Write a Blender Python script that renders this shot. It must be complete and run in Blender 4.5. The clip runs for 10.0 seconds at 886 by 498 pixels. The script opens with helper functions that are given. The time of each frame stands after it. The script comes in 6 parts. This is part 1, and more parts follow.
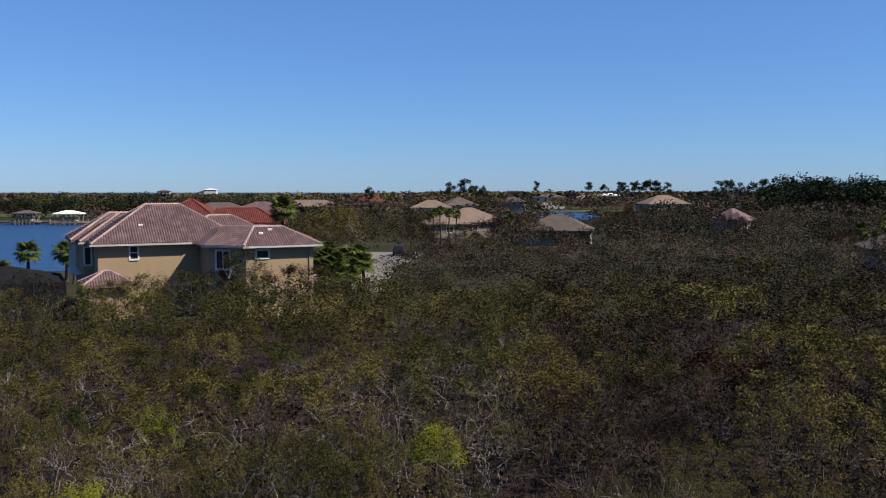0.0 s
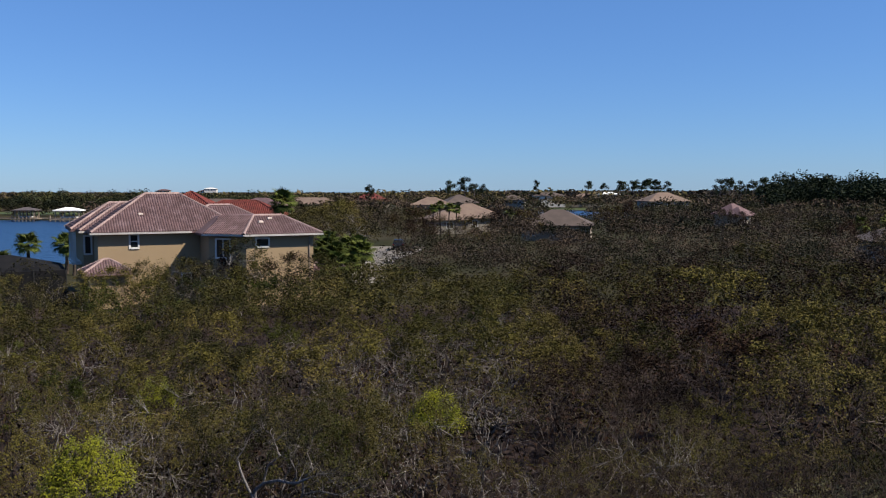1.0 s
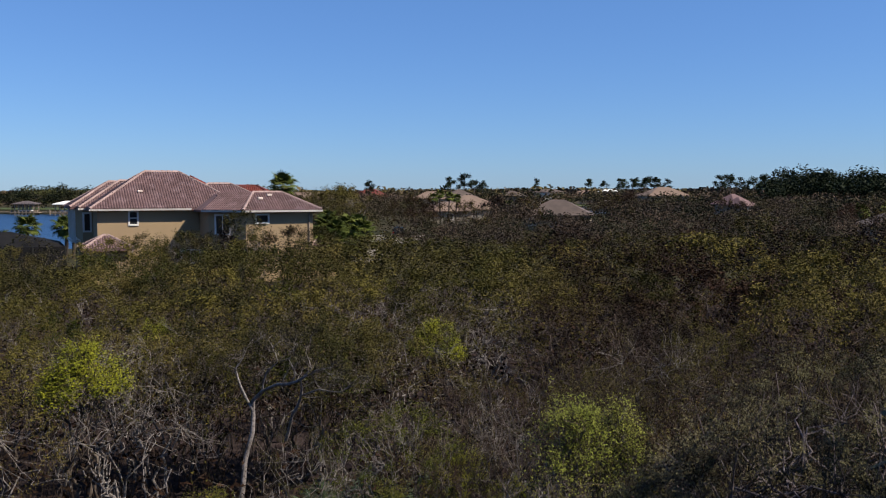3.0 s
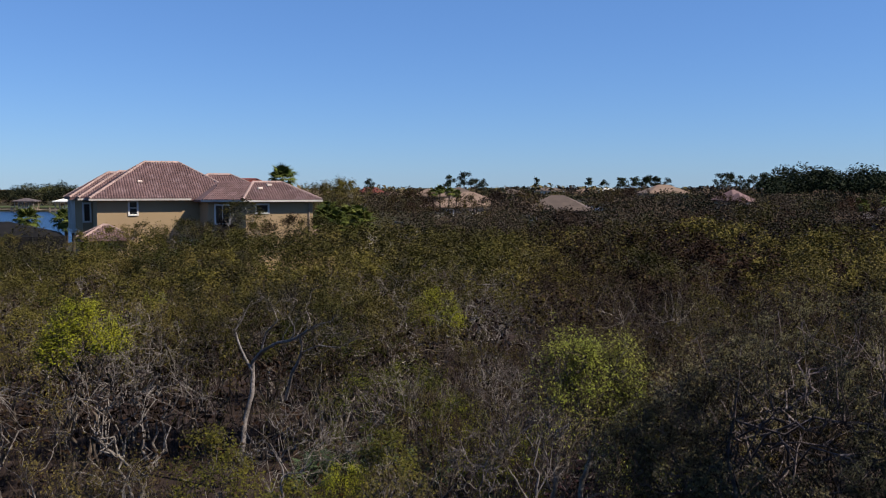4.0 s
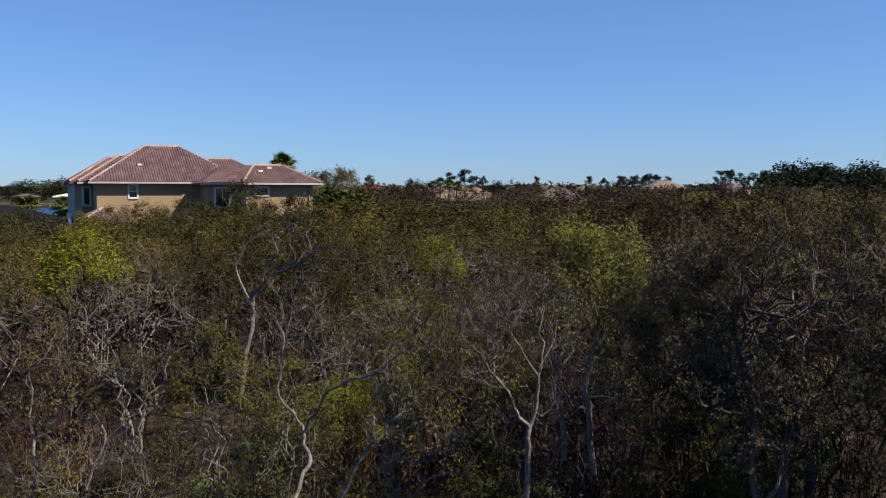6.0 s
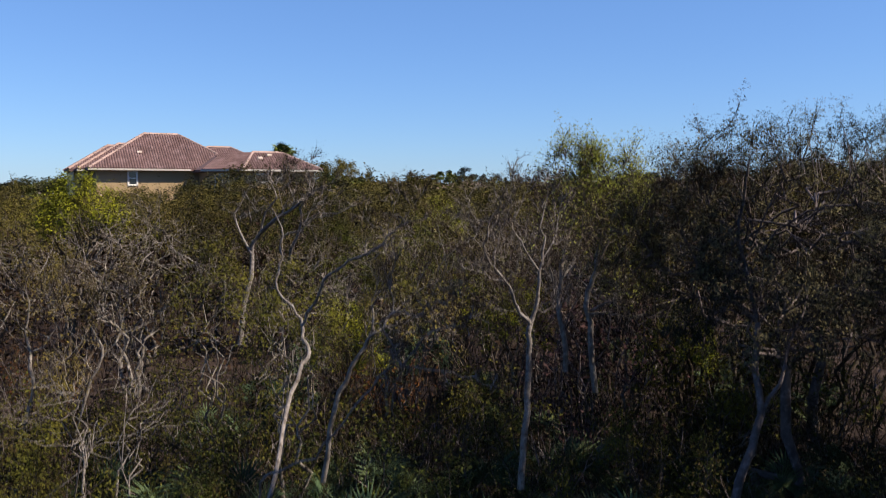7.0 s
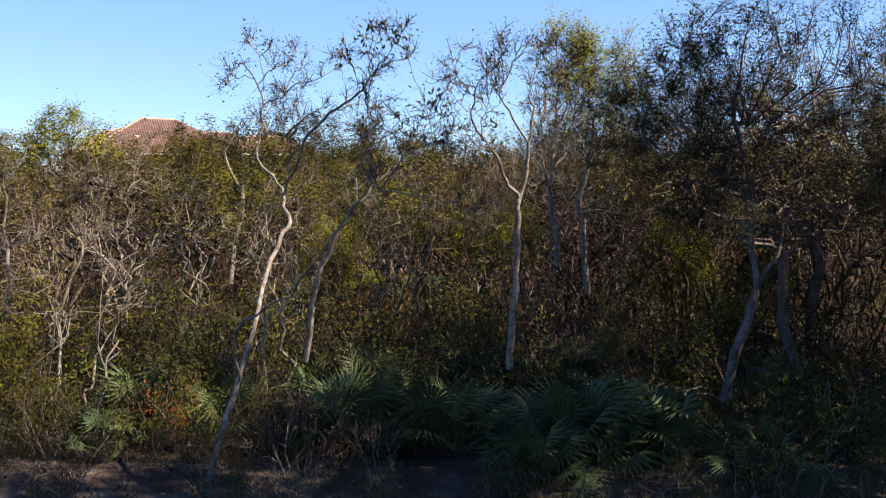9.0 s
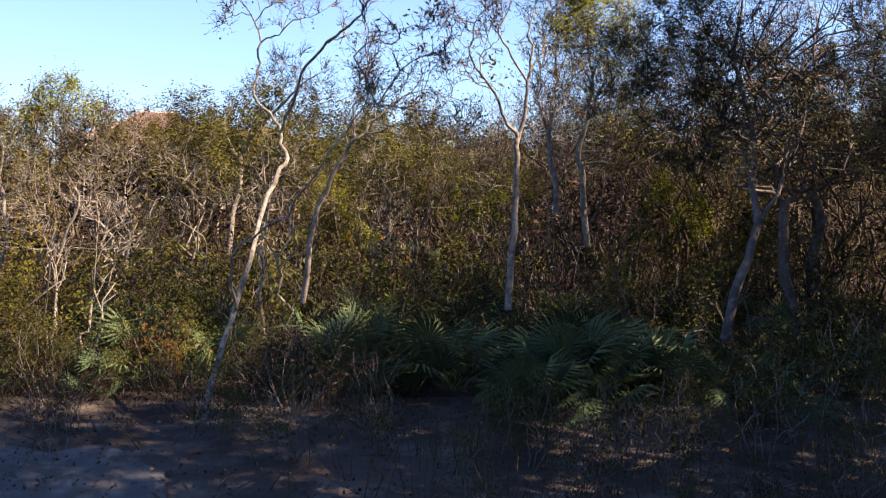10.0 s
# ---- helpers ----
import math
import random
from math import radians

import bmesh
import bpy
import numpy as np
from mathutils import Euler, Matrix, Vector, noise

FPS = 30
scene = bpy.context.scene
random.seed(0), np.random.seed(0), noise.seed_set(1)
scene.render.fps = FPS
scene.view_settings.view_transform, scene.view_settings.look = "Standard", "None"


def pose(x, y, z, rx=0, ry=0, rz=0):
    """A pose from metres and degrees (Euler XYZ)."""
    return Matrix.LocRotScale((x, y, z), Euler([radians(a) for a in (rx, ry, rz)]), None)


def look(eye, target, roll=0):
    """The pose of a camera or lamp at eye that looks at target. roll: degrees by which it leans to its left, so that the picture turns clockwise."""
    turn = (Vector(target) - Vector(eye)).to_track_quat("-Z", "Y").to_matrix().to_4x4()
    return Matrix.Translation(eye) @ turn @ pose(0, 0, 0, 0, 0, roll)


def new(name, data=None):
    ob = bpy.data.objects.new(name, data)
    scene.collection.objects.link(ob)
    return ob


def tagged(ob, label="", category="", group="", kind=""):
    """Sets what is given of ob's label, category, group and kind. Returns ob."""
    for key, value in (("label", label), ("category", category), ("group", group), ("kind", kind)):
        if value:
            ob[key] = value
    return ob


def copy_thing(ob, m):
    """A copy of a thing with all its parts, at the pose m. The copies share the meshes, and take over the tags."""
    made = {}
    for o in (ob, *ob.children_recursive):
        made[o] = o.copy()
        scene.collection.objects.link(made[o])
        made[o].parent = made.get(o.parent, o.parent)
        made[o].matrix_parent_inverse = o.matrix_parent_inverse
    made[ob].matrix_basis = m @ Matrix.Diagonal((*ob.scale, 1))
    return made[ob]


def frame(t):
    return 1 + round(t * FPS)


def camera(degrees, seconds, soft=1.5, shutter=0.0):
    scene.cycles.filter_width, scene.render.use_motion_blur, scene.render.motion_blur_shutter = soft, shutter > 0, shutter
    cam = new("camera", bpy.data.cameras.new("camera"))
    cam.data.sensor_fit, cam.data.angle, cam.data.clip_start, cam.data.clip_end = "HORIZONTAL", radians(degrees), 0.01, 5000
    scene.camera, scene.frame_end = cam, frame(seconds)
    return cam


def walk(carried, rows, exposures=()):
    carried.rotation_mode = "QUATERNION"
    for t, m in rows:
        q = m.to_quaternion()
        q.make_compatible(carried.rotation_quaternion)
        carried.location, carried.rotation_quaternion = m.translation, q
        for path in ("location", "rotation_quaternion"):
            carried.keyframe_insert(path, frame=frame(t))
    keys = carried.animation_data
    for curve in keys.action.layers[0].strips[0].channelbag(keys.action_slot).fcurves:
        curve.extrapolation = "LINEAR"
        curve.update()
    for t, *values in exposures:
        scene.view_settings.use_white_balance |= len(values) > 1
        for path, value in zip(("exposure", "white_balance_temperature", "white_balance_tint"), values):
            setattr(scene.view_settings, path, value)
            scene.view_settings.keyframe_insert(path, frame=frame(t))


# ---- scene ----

# ---------------------------------------------------------------- camera
cam = camera(55.0, 10.0, soft=1.1, shutter=0.5)
EYE, TILT = 10.08, -3.93
PATH = [
    (0.0, 0.000, 0.000, 0.000),
    (0.5, -0.006, -0.040, -0.470),
    (1.0, -0.006, -0.070, -0.954),
    (1.5, 0.000, -0.080, -1.450),
    (2.0, 0.004, -0.085, -1.940),
    (2.5, 0.006, -0.090, -2.444),
    (4.0, 0.000, -0.090, -3.746),
    (4.5, -0.001, -0.075, -4.140),
    (5.0, -0.005, -0.055, -4.440),
    (6.5, -0.042, -0.045, -5.639),
    (7.0, -0.036, -0.035, -6.235),
    (7.5, 0.004, -0.008, -6.768),
    (8.0, 0.055, 0.050, -6.947),
    (8.5, 0.092, 0.112, -7.233),
    (9.0, 0.104, 0.144, -7.535),
    (9.5, 0.104, 0.154, -7.851),
    (10.0, 0.120, 0.160, -8.136),
]
walk(cam, [(t, pose(x, y, EYE + z, 90 + TILT, 0, 0)) for t, x, y, z in PATH],
     exposures=[(0.0, 0.78, 6600, 10), (4.0, 0.84, 6900, 12), (6.0, 0.93, 7050, 13), (7.0, 1.15, 7350, 13), (8.0, 1.58, 8150, 8), (9.0, 1.9, 8800, 14), (10.0, 2.33, 9600, 19)])

# ---------------------------------------------------------------- sky and sun
SUN_AZ, SUN_EL = 73.0, 46.0      # degrees to the right of straight behind; above the horizon
sun_way = Vector((math.cos(radians(SUN_EL)) * math.sin(radians(SUN_AZ)),
                  -math.cos(radians(SUN_EL)) * math.cos(radians(SUN_AZ)), math.sin(radians(SUN_EL))))
world = bpy.data.worlds.new("world")
scene.world = world
world.use_nodes = True
wn, wl = world.node_tree.nodes, world.node_tree.links
sky = wn.new("ShaderNodeTexSky")
sky.sky_type = "NISHITA"
sky.sun_disc = False
sky.sun_elevation = radians(SUN_EL)
sky.sun_rotation = math.atan2(sun_way.x, sun_way.y)
sky.air_density, sky.dust_density, sky.ozone_density = 1.0, 0.12, 3.0
wn["Background"].inputs["Strength"].default_value = 0.06
tint = wn.new("ShaderNodeMix")
tint.data_type, tint.blend_type = "RGBA", "MULTIPLY"
tint.inputs[0].default_value = 1.0
tint.inputs[7].default_value = (0.385, 0.55, 0.84, 1)
wl.new(sky.outputs[0], tint.inputs[6])
wl.new(tint.outputs[2], wn["Background"].inputs["Color"])
# even blue of the hazy air over the coast
haze = wn.new("ShaderNodeBackground")
haze.inputs["Color"].default_value = (0.16, 0.44, 1.0, 1)
haze.inputs["Strength"].default_value = 0.135
both = wn.new("ShaderNodeAddShader")
wl.new(wn["Background"].outputs[0], both.inputs[0])
wl.new(haze.outputs[0], both.inputs[1])
wl.new(both.outputs[0], wn["World Output"].inputs["Surface"])
sun_data = bpy.data.lights.new("sun", "SUN")
sun_data.energy, sun_data.angle, sun_data.color = 5.0, radians(0.5), (1.0, 0.91, 0.78)
sun = new("sun", sun_data)
sun.matrix_world = look((0, 0, 60), Vector((0, 0, 60)) - sun_way)


# ---------------------------------------------------------------- materials
def material(name, base, rough=0.8, second=None, third=None, scale=4.0, fine=40.0, bump=0.0, spread=0.25, metal=0.0,
             per=None, per_amount=0.35, coords="Object", through_light=0.0, spec=0.3):
    """A surface of two or three tones mixed by coarse and fine noise, with relief, and a shift of tone per piece."""
    m = bpy.data.materials.new(name)
    m.use_nodes = True
    n, l = m.node_tree.nodes, m.node_tree.links
    bsdf = n["Principled BSDF"]
    bsdf.inputs["Roughness"].default_value = rough
    bsdf.inputs["Metallic"].default_value = metal
    bsdf.inputs["Specular IOR Level"].default_value = spec
    if coords == "World":
        src = n.new("ShaderNodeNewGeometry").outputs["Position"]
    else:
        src = n.new("ShaderNodeTexCoord").outputs[coords]

    def mix(fac, a, b, blend="MIX"):
        node = n.new("ShaderNodeMix")
        node.data_type, node.blend_type = "RGBA", blend
        for sock, val in ((node.inputs[0], fac), (node.inputs[6], a), (node.inputs[7], b)):
            if isinstance(val, bpy.types.NodeSocket):
                l.new(val, sock)
            elif isinstance(val, (int, float)):
                sock.default_value = val
            else:
                sock.default_value = (*val, 1)
        return node.outputs[2]

    def noise_of(s, detail=3.0):
        node = n.new("ShaderNodeTexNoise")
        node.inputs["Scale"].default_value = s
        node.inputs["Detail"].default_value = detail
        l.new(src, node.inputs["Vector"])
        return node.outputs["Fac"]

    def ramp(fac, lo, hi):
        node = n.new("ShaderNodeMapRange")
        node.inputs[1].default_value, node.inputs[2].default_value = lo, hi
        l.new(fac, node.inputs[0])
        return node.outputs[0]

    second = second or tuple(c * 0.7 for c in base)
    col = mix(ramp(noise_of(scale), 0.38, 0.62), base, second)
    if third:
        col = mix(ramp(noise_of(scale * 2.7, 4.0), 0.5, 0.68), col, third)
    fine_fac = noise_of(fine, 2.0)
    grey = mix(fine_fac, (1 - spread,) * 3, (1 + spread,) * 3)
    col = mix(1.0, col, grey, "MULTIPLY")
    if per:
        if per in ("Island", "Both"):
            r = n.new("ShaderNodeNewGeometry").outputs["Random Per Island"]
        else:
            r = n.new("ShaderNodeObjectInfo").outputs["Random"]
        col = mix(1.0, col, mix(r, (1 - per_amount,) * 3, (1 + per_amount,) * 3), "MULTIPLY")
        if per == "Both":
            r = n.new("ShaderNodeObjectInfo").outputs["Random"]
            col = mix(1.0, col, mix(r, (0.30, 0.34, 0.36), (1.36, 1.26, 1.08)), "MULTIPLY")
    l.new(col, bsdf.inputs["Base Color"])
    if bump:
        b = n.new("ShaderNodeBump")
        b.inputs["Strength"].default_value = 0.6
        b.inputs["Distance"].default_value = bump
        l.new(fine_fac, b.inputs["Height"])
        l.new(b.outputs[0], bsdf.inputs["Normal"])
    if through_light:
        tr = n.new("ShaderNodeBsdfTranslucent")
        l.new(col, tr.inputs["Color"])
        add = n.new("ShaderNodeMixShader")
        add.inputs[0].default_value = through_light
        l.new(bsdf.outputs[0], add.inputs[1])
        l.new(tr.outputs[0], add.inputs[2])
        l.new(add.outputs[0], n["Material Output"].inputs["Surface"])
    return m


def leaf_material(name, base, second, third=None, scale=0.25, amount=0.28, spec=0.03, per="Both", through_light=0.05):
    return material(name, base, 0.55, second, third, scale=scale, fine=6.0, per=per, per_amount=amount,
                    coords="World", through_light=through_light, spec=spec)


M = {
    # canopy shade is put into the litter's dark colour; verge is its lighter copy
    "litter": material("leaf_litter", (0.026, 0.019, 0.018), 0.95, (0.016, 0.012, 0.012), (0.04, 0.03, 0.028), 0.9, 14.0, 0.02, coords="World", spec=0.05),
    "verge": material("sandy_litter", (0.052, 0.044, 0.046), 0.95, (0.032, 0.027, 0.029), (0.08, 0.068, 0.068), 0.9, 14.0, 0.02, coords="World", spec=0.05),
    # sand darkened and blued: its shade and sky light are in the colour
    "sand": material("shade_coloured_sand", (0.05, 0.05, 0.06), 0.95, (0.034, 0.034, 0.041), (0.085, 0.083, 0.092), 2.5, 60.0, 0.01, coords="World"),
    "field": material("far_ground", (0.0224, 0.0246, 0.0112), 0.95, (0.0314, 0.0269, 0.0157), (0.0403, 0.0358, 0.0224), 0.02, 0.4, 0.0, coords="World", spec=0.05),
    "bark": material("grey_bark", (0.06, 0.049, 0.041), 0.9, (0.038, 0.03, 0.025), (0.09, 0.077, 0.067), 6.0, 60.0, 0.006, per="Object", per_amount=0.2, spec=0.05),
    "bark_pale": material("pale_grey_bark", (0.15, 0.137, 0.13), 0.9, (0.088, 0.077, 0.072), (0.21, 0.197, 0.19), 6.0, 60.0, 0.006, spec=0.05),
    "bark_dark": material("dark_bark", (0.105, 0.09, 0.094), 0.95, (0.062, 0.053, 0.056), (0.15, 0.135, 0.145), 5.0, 50.0, 0.008, per="Object", per_amount=0.2, spec=0.05),
    "twig": material("grey_brown_twig", (0.034, 0.026, 0.022), 0.9, (0.022, 0.016, 0.014), (0.05, 0.041, 0.037), 0.3, 9.0, per="Both", per_amount=0.35, coords="World", spec=0.05),
    "twig_pale": material("bleached_twig", (0.084, 0.069, 0.062), 0.9, (0.044, 0.035, 0.031), None, 0.5, 9.0, per="Both", per_amount=0.3, coords="World", spec=0.05),
    "olive": leaf_material("olive_leaf", (0.066, 0.062, 0.017), (0.07, 0.06, 0.022), (0.046, 0.044, 0.014)),
    "green": leaf_material("green_leaf", (0.044, 0.057, 0.0122), (0.0535, 0.059, 0.0152), through_light=0.2),
    "dark_green": leaf_material("dark_oak_leaf", (0.056, 0.058, 0.034), (0.072, 0.068, 0.044)),
    "yellow": leaf_material("yellow_green_leaf", (0.155, 0.16, 0.015), (0.115, 0.13, 0.014), None, 1.5, 0.3, per="Island", through_light=0.2),
    "light_green": leaf_material("light_green_leaf", (0.165, 0.19, 0.042), (0.18, 0.19, 0.045), None, 1.5, 0.3, per="Island", through_light=0.45),
    "red": leaf_material("purplish_brown_leaf", (0.052, 0.029, 0.034), (0.038, 0.023, 0.027), None, 1.5, 0.3),
    "orange": leaf_material("orange_dry_leaf", (0.12, 0.045, 0.015), (0.08, 0.04, 0.018), None, 1.5, 0.3),
    # darker copies of the green and olive leaf, undergrowth shade in the colour
    "low_green": leaf_material("shaded_undergrowth_leaf", (0.026, 0.036, 0.009), (0.034, 0.036, 0.011)),
    "low_olive": leaf_material("shaded_low_olive_leaf", (0.032, 0.030, 0.009), (0.038, 0.031, 0.011)),
    "olive_bright": leaf_material("yellowish_olive_leaf", (0.068, 0.064, 0.013), (0.052, 0.054, 0.012), None, 1.5, 0.3, per="Island", through_light=0.2),
    "olive_near": leaf_material("olive_oak_leaf", (0.075, 0.072, 0.022), (0.078, 0.068, 0.028), (0.056, 0.056, 0.02), through_light=0.25),
    "tan_leaf": leaf_material("tan_dry_leaf", (0.19, 0.13, 0.075), (0.13, 0.085, 0.045), None, 1.5, 0.3),
    # dry leaf colour, also used as filler for shade inside crowns and thicket
    "brown": leaf_material("russet_and_shade_leaf", (0.026, 0.0155, 0.0115), (0.02, 0.0135, 0.0102)),
    "palmetto": leaf_material("palmetto_frond", (0.045, 0.08, 0.05), (0.062, 0.088, 0.048), None, 1.2, 0.3, spec=0.06),
    "palm": leaf_material("palm_frond", (0.0576, 0.0816, 0.0204), (0.0768, 0.0925, 0.0272), None, 0.6, 0.3),
    "pine": leaf_material("pine_needle", (0.017, 0.028, 0.015), (0.023, 0.032, 0.018), None, 0.05, 0.3),
    # greyer, bluer far leaf: some distance haze is put into the colour
    "far_leaf": leaf_material("hazed_far_canopy", (0.066, 0.060, 0.026), (0.062, 0.050, 0.032), (0.038, 0.039, 0.019), 0.16, 0.3),
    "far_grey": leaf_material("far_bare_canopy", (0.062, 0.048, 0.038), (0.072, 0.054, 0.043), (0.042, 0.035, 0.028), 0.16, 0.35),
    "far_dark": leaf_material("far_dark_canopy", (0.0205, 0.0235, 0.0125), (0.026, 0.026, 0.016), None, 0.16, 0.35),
    "shore": leaf_material("shore_tree_leaf", (0.026, 0.033, 0.015), (0.034, 0.036, 0.018), (0.018, 0.023, 0.012), 0.1, 0.35),
    "fascia": material("grey_white_fascia", (0.36, 0.345, 0.33), 0.6, (0.3, 0.285, 0.27), None, 1.0, 20.0),
    "bark_white": material("lichened_white_bark", (0.19, 0.175, 0.175), 0.95, (0.11, 0.10, 0.098), (0.065, 0.056, 0.053), 9.0, 70.0, 0.014, 0.4, spec=0.05),
    "twig_white": material("white_twig", (0.115, 0.1, 0.096), 0.9, (0.06, 0.051, 0.048), None, 0.5, 9.0, per="Island", per_amount=0.3, coords="World", spec=0.05),
    "twig_mid": material("grey_twig", (0.1, 0.084, 0.077), 0.9, (0.055, 0.045, 0.04), None, 0.5, 9.0, per="Island", per_amount=0.3, coords="World", spec=0.05),
    "litter_leaf": leaf_material("fallen_leaf", (0.072, 0.052, 0.038), (0.05, 0.036, 0.027), None, 1.0, 0.4),
    "straw": leaf_material("dry_stem", (0.0878, 0.0695, 0.043), (0.0567, 0.0437, 0.0286), None, 1.0, 0.3),
    "stucco": material("tan_stucco", (0.248, 0.184, 0.112), 0.95, (0.228, 0.168, 0.104), None, 0.35, 50.0, 0.004, 0.06),
    "stucco_pale": material("pale_stucco", (0.234, 0.208, 0.174), 0.95, (0.211, 0.189, 0.158), None, 0.3, 50.0, 0.004, 0.06),
    "white": material("white_paint", (0.508, 0.5, 0.482), 0.6, (0.455, 0.448, 0.429), None, 1.2, 40.0, 0.0, 0.05),
    "tile": material("brown_pink_roof_tile", (0.106, 0.0645, 0.067), 0.85, (0.079, 0.047, 0.049), (0.126, 0.083, 0.088), 0.5, 12.0, 0.004, 0.12, per="Island", per_amount=0.15),
    "tile_cap": material("pink_ridge_tile", (0.235, 0.17, 0.162), 0.85, (0.19, 0.136, 0.128), None, 0.9, 20.0, 0.004, 0.12, per="Island", per_amount=0.15),
    "tile_red": material("red_roof_tile", (0.104, 0.0173, 0.0126), 0.8, (0.0727, 0.0138, 0.0108), (0.117, 0.0276, 0.0198), 0.5, 12.0, 0.0, 0.15, per="Island", per_amount=0.25),
    "shingle_tan": material("tan_shingle", (0.145, 0.105, 0.0811), 0.9, (0.122, 0.085, 0.0668), None, 0.5, 8.0, 0.0, 0.15),
    "shingle_grey": material("grey_brown_shingle", (0.0769, 0.0584, 0.0505), 0.9, (0.0607, 0.0465, 0.0404), None, 0.5, 8.0, 0.0, 0.15),
    "metal_roof": material("pale_metal_roof", (0.7, 0.7, 0.68), 0.5, (0.62, 0.62, 0.6), None, 0.6, 8.0, 0.0, 0.06),
    "screen": material("dark_pool_screen", (0.008, 0.0085, 0.01), 0.95, (0.012, 0.012, 0.013), None, 1.0, 30.0, spec=0.05),
    "timber": material("weathered_timber", (0.22, 0.18, 0.14), 0.9, (0.14, 0.11, 0.09), None, 2.0, 20.0),
    "paving": material("pale_paving", (0.157, 0.141, 0.122), 0.9, (0.13, 0.118, 0.102), None, 0.4, 10.0),
    "grass": material("mown_grass", (0.0353, 0.0549, 0.0118), 0.95, (0.047, 0.0588, 0.0157), None, 0.1, 3.0, coords="World"),
    "car_black": material("black_car_paint", (0.012, 0.012, 0.013), 0.25, (0.016, 0.016, 0.018), None, 1.0, 20.0, 0.0, 0.05, spec=0.5),
    "rubber": material("tyre_rubber", (0.02, 0.02, 0.02), 0.9),
    "red_light": material("red_lamp_glass", (0.3, 0.01, 0.01), 0.2),
    "vent_pale": material("pale_roof_vent", (0.6, 0.5, 0.45), 0.7),
}


def glass_material(name, tint):
    m = bpy.data.materials.new(name)
    m.use_nodes = True
    b = m.node_tree.nodes["Principled BSDF"]
    b.inputs["Base Color"].default_value = (*tint, 1)
    b.inputs["Roughness"].default_value = 0.05
    b.inputs["Specular IOR Level"].default_value = 0.6
    return m


def water_material(name, deep, ripple, scale):
    m = bpy.data.materials.new(name)
    m.use_nodes = True
    n, l = m.node_tree.nodes, m.node_tree.links
    b = n["Principled BSDF"]
    b.inputs["Base Color"].default_value = (*deep, 1)
    b.inputs["Roughness"].default_value = 0.38
    b.inputs["Specular IOR Level"].default_value = 0.32
    b.inputs["IOR"].default_value = 1.33
    g = n.new("ShaderNodeNewGeometry")
    t = n.new("ShaderNodeTexNoise")
    t.inputs["Scale"].default_value = scale
    t.inputs["Detail"].default_value = 4.0
    l.new(g.outputs["Position"], t.inputs["Vector"])
    bp = n.new("ShaderNodeBump")
    bp.inputs["Strength"].default_value = 1.0
    bp.inputs["Distance"].default_value = ripple
    l.new(t.outputs["Fac"], bp.inputs["Height"])
    l.new(bp.outputs[0], b.inputs["Normal"])
    return m


M["pane"] = glass_material("dark_window_glass", (0.02, 0.022, 0.025))
M["water"] = water_material("lake_water", (0.012, 0.04, 0.10), 0.5, 0.6)
M["sea"] = water_material("sea_water", (0.02, 0.07, 0.14), 1.5, 0.1)


# ---------------------------------------------------------------- mesh helpers
def mesh_of(name, chunks, mat, smooth=False):
    """One mesh from (vertices, faces) pairs of arrays; faces have three or four corners."""
    chunks = [(np.asarray(v, float).reshape(-1, 3), np.asarray(f, int)) for v, f in chunks if len(v)]
    me = bpy.data.meshes.new(name)
    vs = np.concatenate([v for v, f in chunks])
    starts, loops, totals, off, cur = [], [], [], 0, 0
    for v, f in chunks:
        k = f.shape[1]
        loops.append((f + off).ravel())
        totals.append(np.full(len(f), k))
        off += len(v)
    loops, totals = np.concatenate(loops), np.concatenate(totals)
    starts = np.concatenate([[0], np.cumsum(totals)[:-1]])
    me.vertices.add(len(vs))
    me.vertices.foreach_set("co", vs.ravel())
    me.loops.add(len(loops))
    me.loops.foreach_set("vertex_index", loops)
    me.polygons.add(len(totals))
    me.polygons.foreach_set("loop_start", starts)
    me.polygons.foreach_set("loop_total", totals)
    if smooth:
        me.polygons.foreach_set("use_smooth", np.ones(len(totals), bool))
    me.update(calc_edges=True)
    if mat:
        me.materials.append(mat)
    return me


def empty(name, m=None):
    ob = new(name)
    ob.empty_display_size = 0.3
    if m is not None:
        ob.matrix_world = m
    return ob


def child(name, me, parent, label=""):
    ob = new(name, me)
    ob.parent = parent
    if label:
        tagged(ob, label)
    return ob


def part(name, bm, mat, parent, label=""):
    """Links a bmesh as one mesh object under a thing or a part."""
    me = bpy.data.meshes.new(name)
    bm.to_mesh(me)
    bm.free()
    me.materials.append(mat)
    return child(name, me, parent, label)


def add_box(bm, lo, hi, m=None):
    """A box from corner to corner."""
    vs = [bm.verts.new((x, y, z)) for x in (lo[0], hi[0]) for y in (lo[1], hi[1]) for z in (lo[2], hi[2])]
    for q in ((0, 1, 3, 2), (4, 6, 7, 5), (0, 4, 5, 1), (2, 3, 7, 6), (0, 2, 6, 4), (1, 5, 7, 3)):
        bm.faces.new([vs[i] for i in q])
    if m is not None:
        bmesh.ops.transform(bm, matrix=m, verts=vs)
    return vs


def box_part(name, lo, hi, mat, parent, label="", bevel=0.0):
    bm = bmesh.new()
    add_box(bm, lo, hi)
    if bevel:
        bmesh.ops.bevel(bm, geom=bm.edges[:], offset=bevel, segments=2, affect="EDGES", profile=0.6)
    return part(name, bm, mat, parent, label)


# ---------------------------------------------------------------- plants
def unit(v):
    return v / (np.linalg.norm(v) + 1e-9)


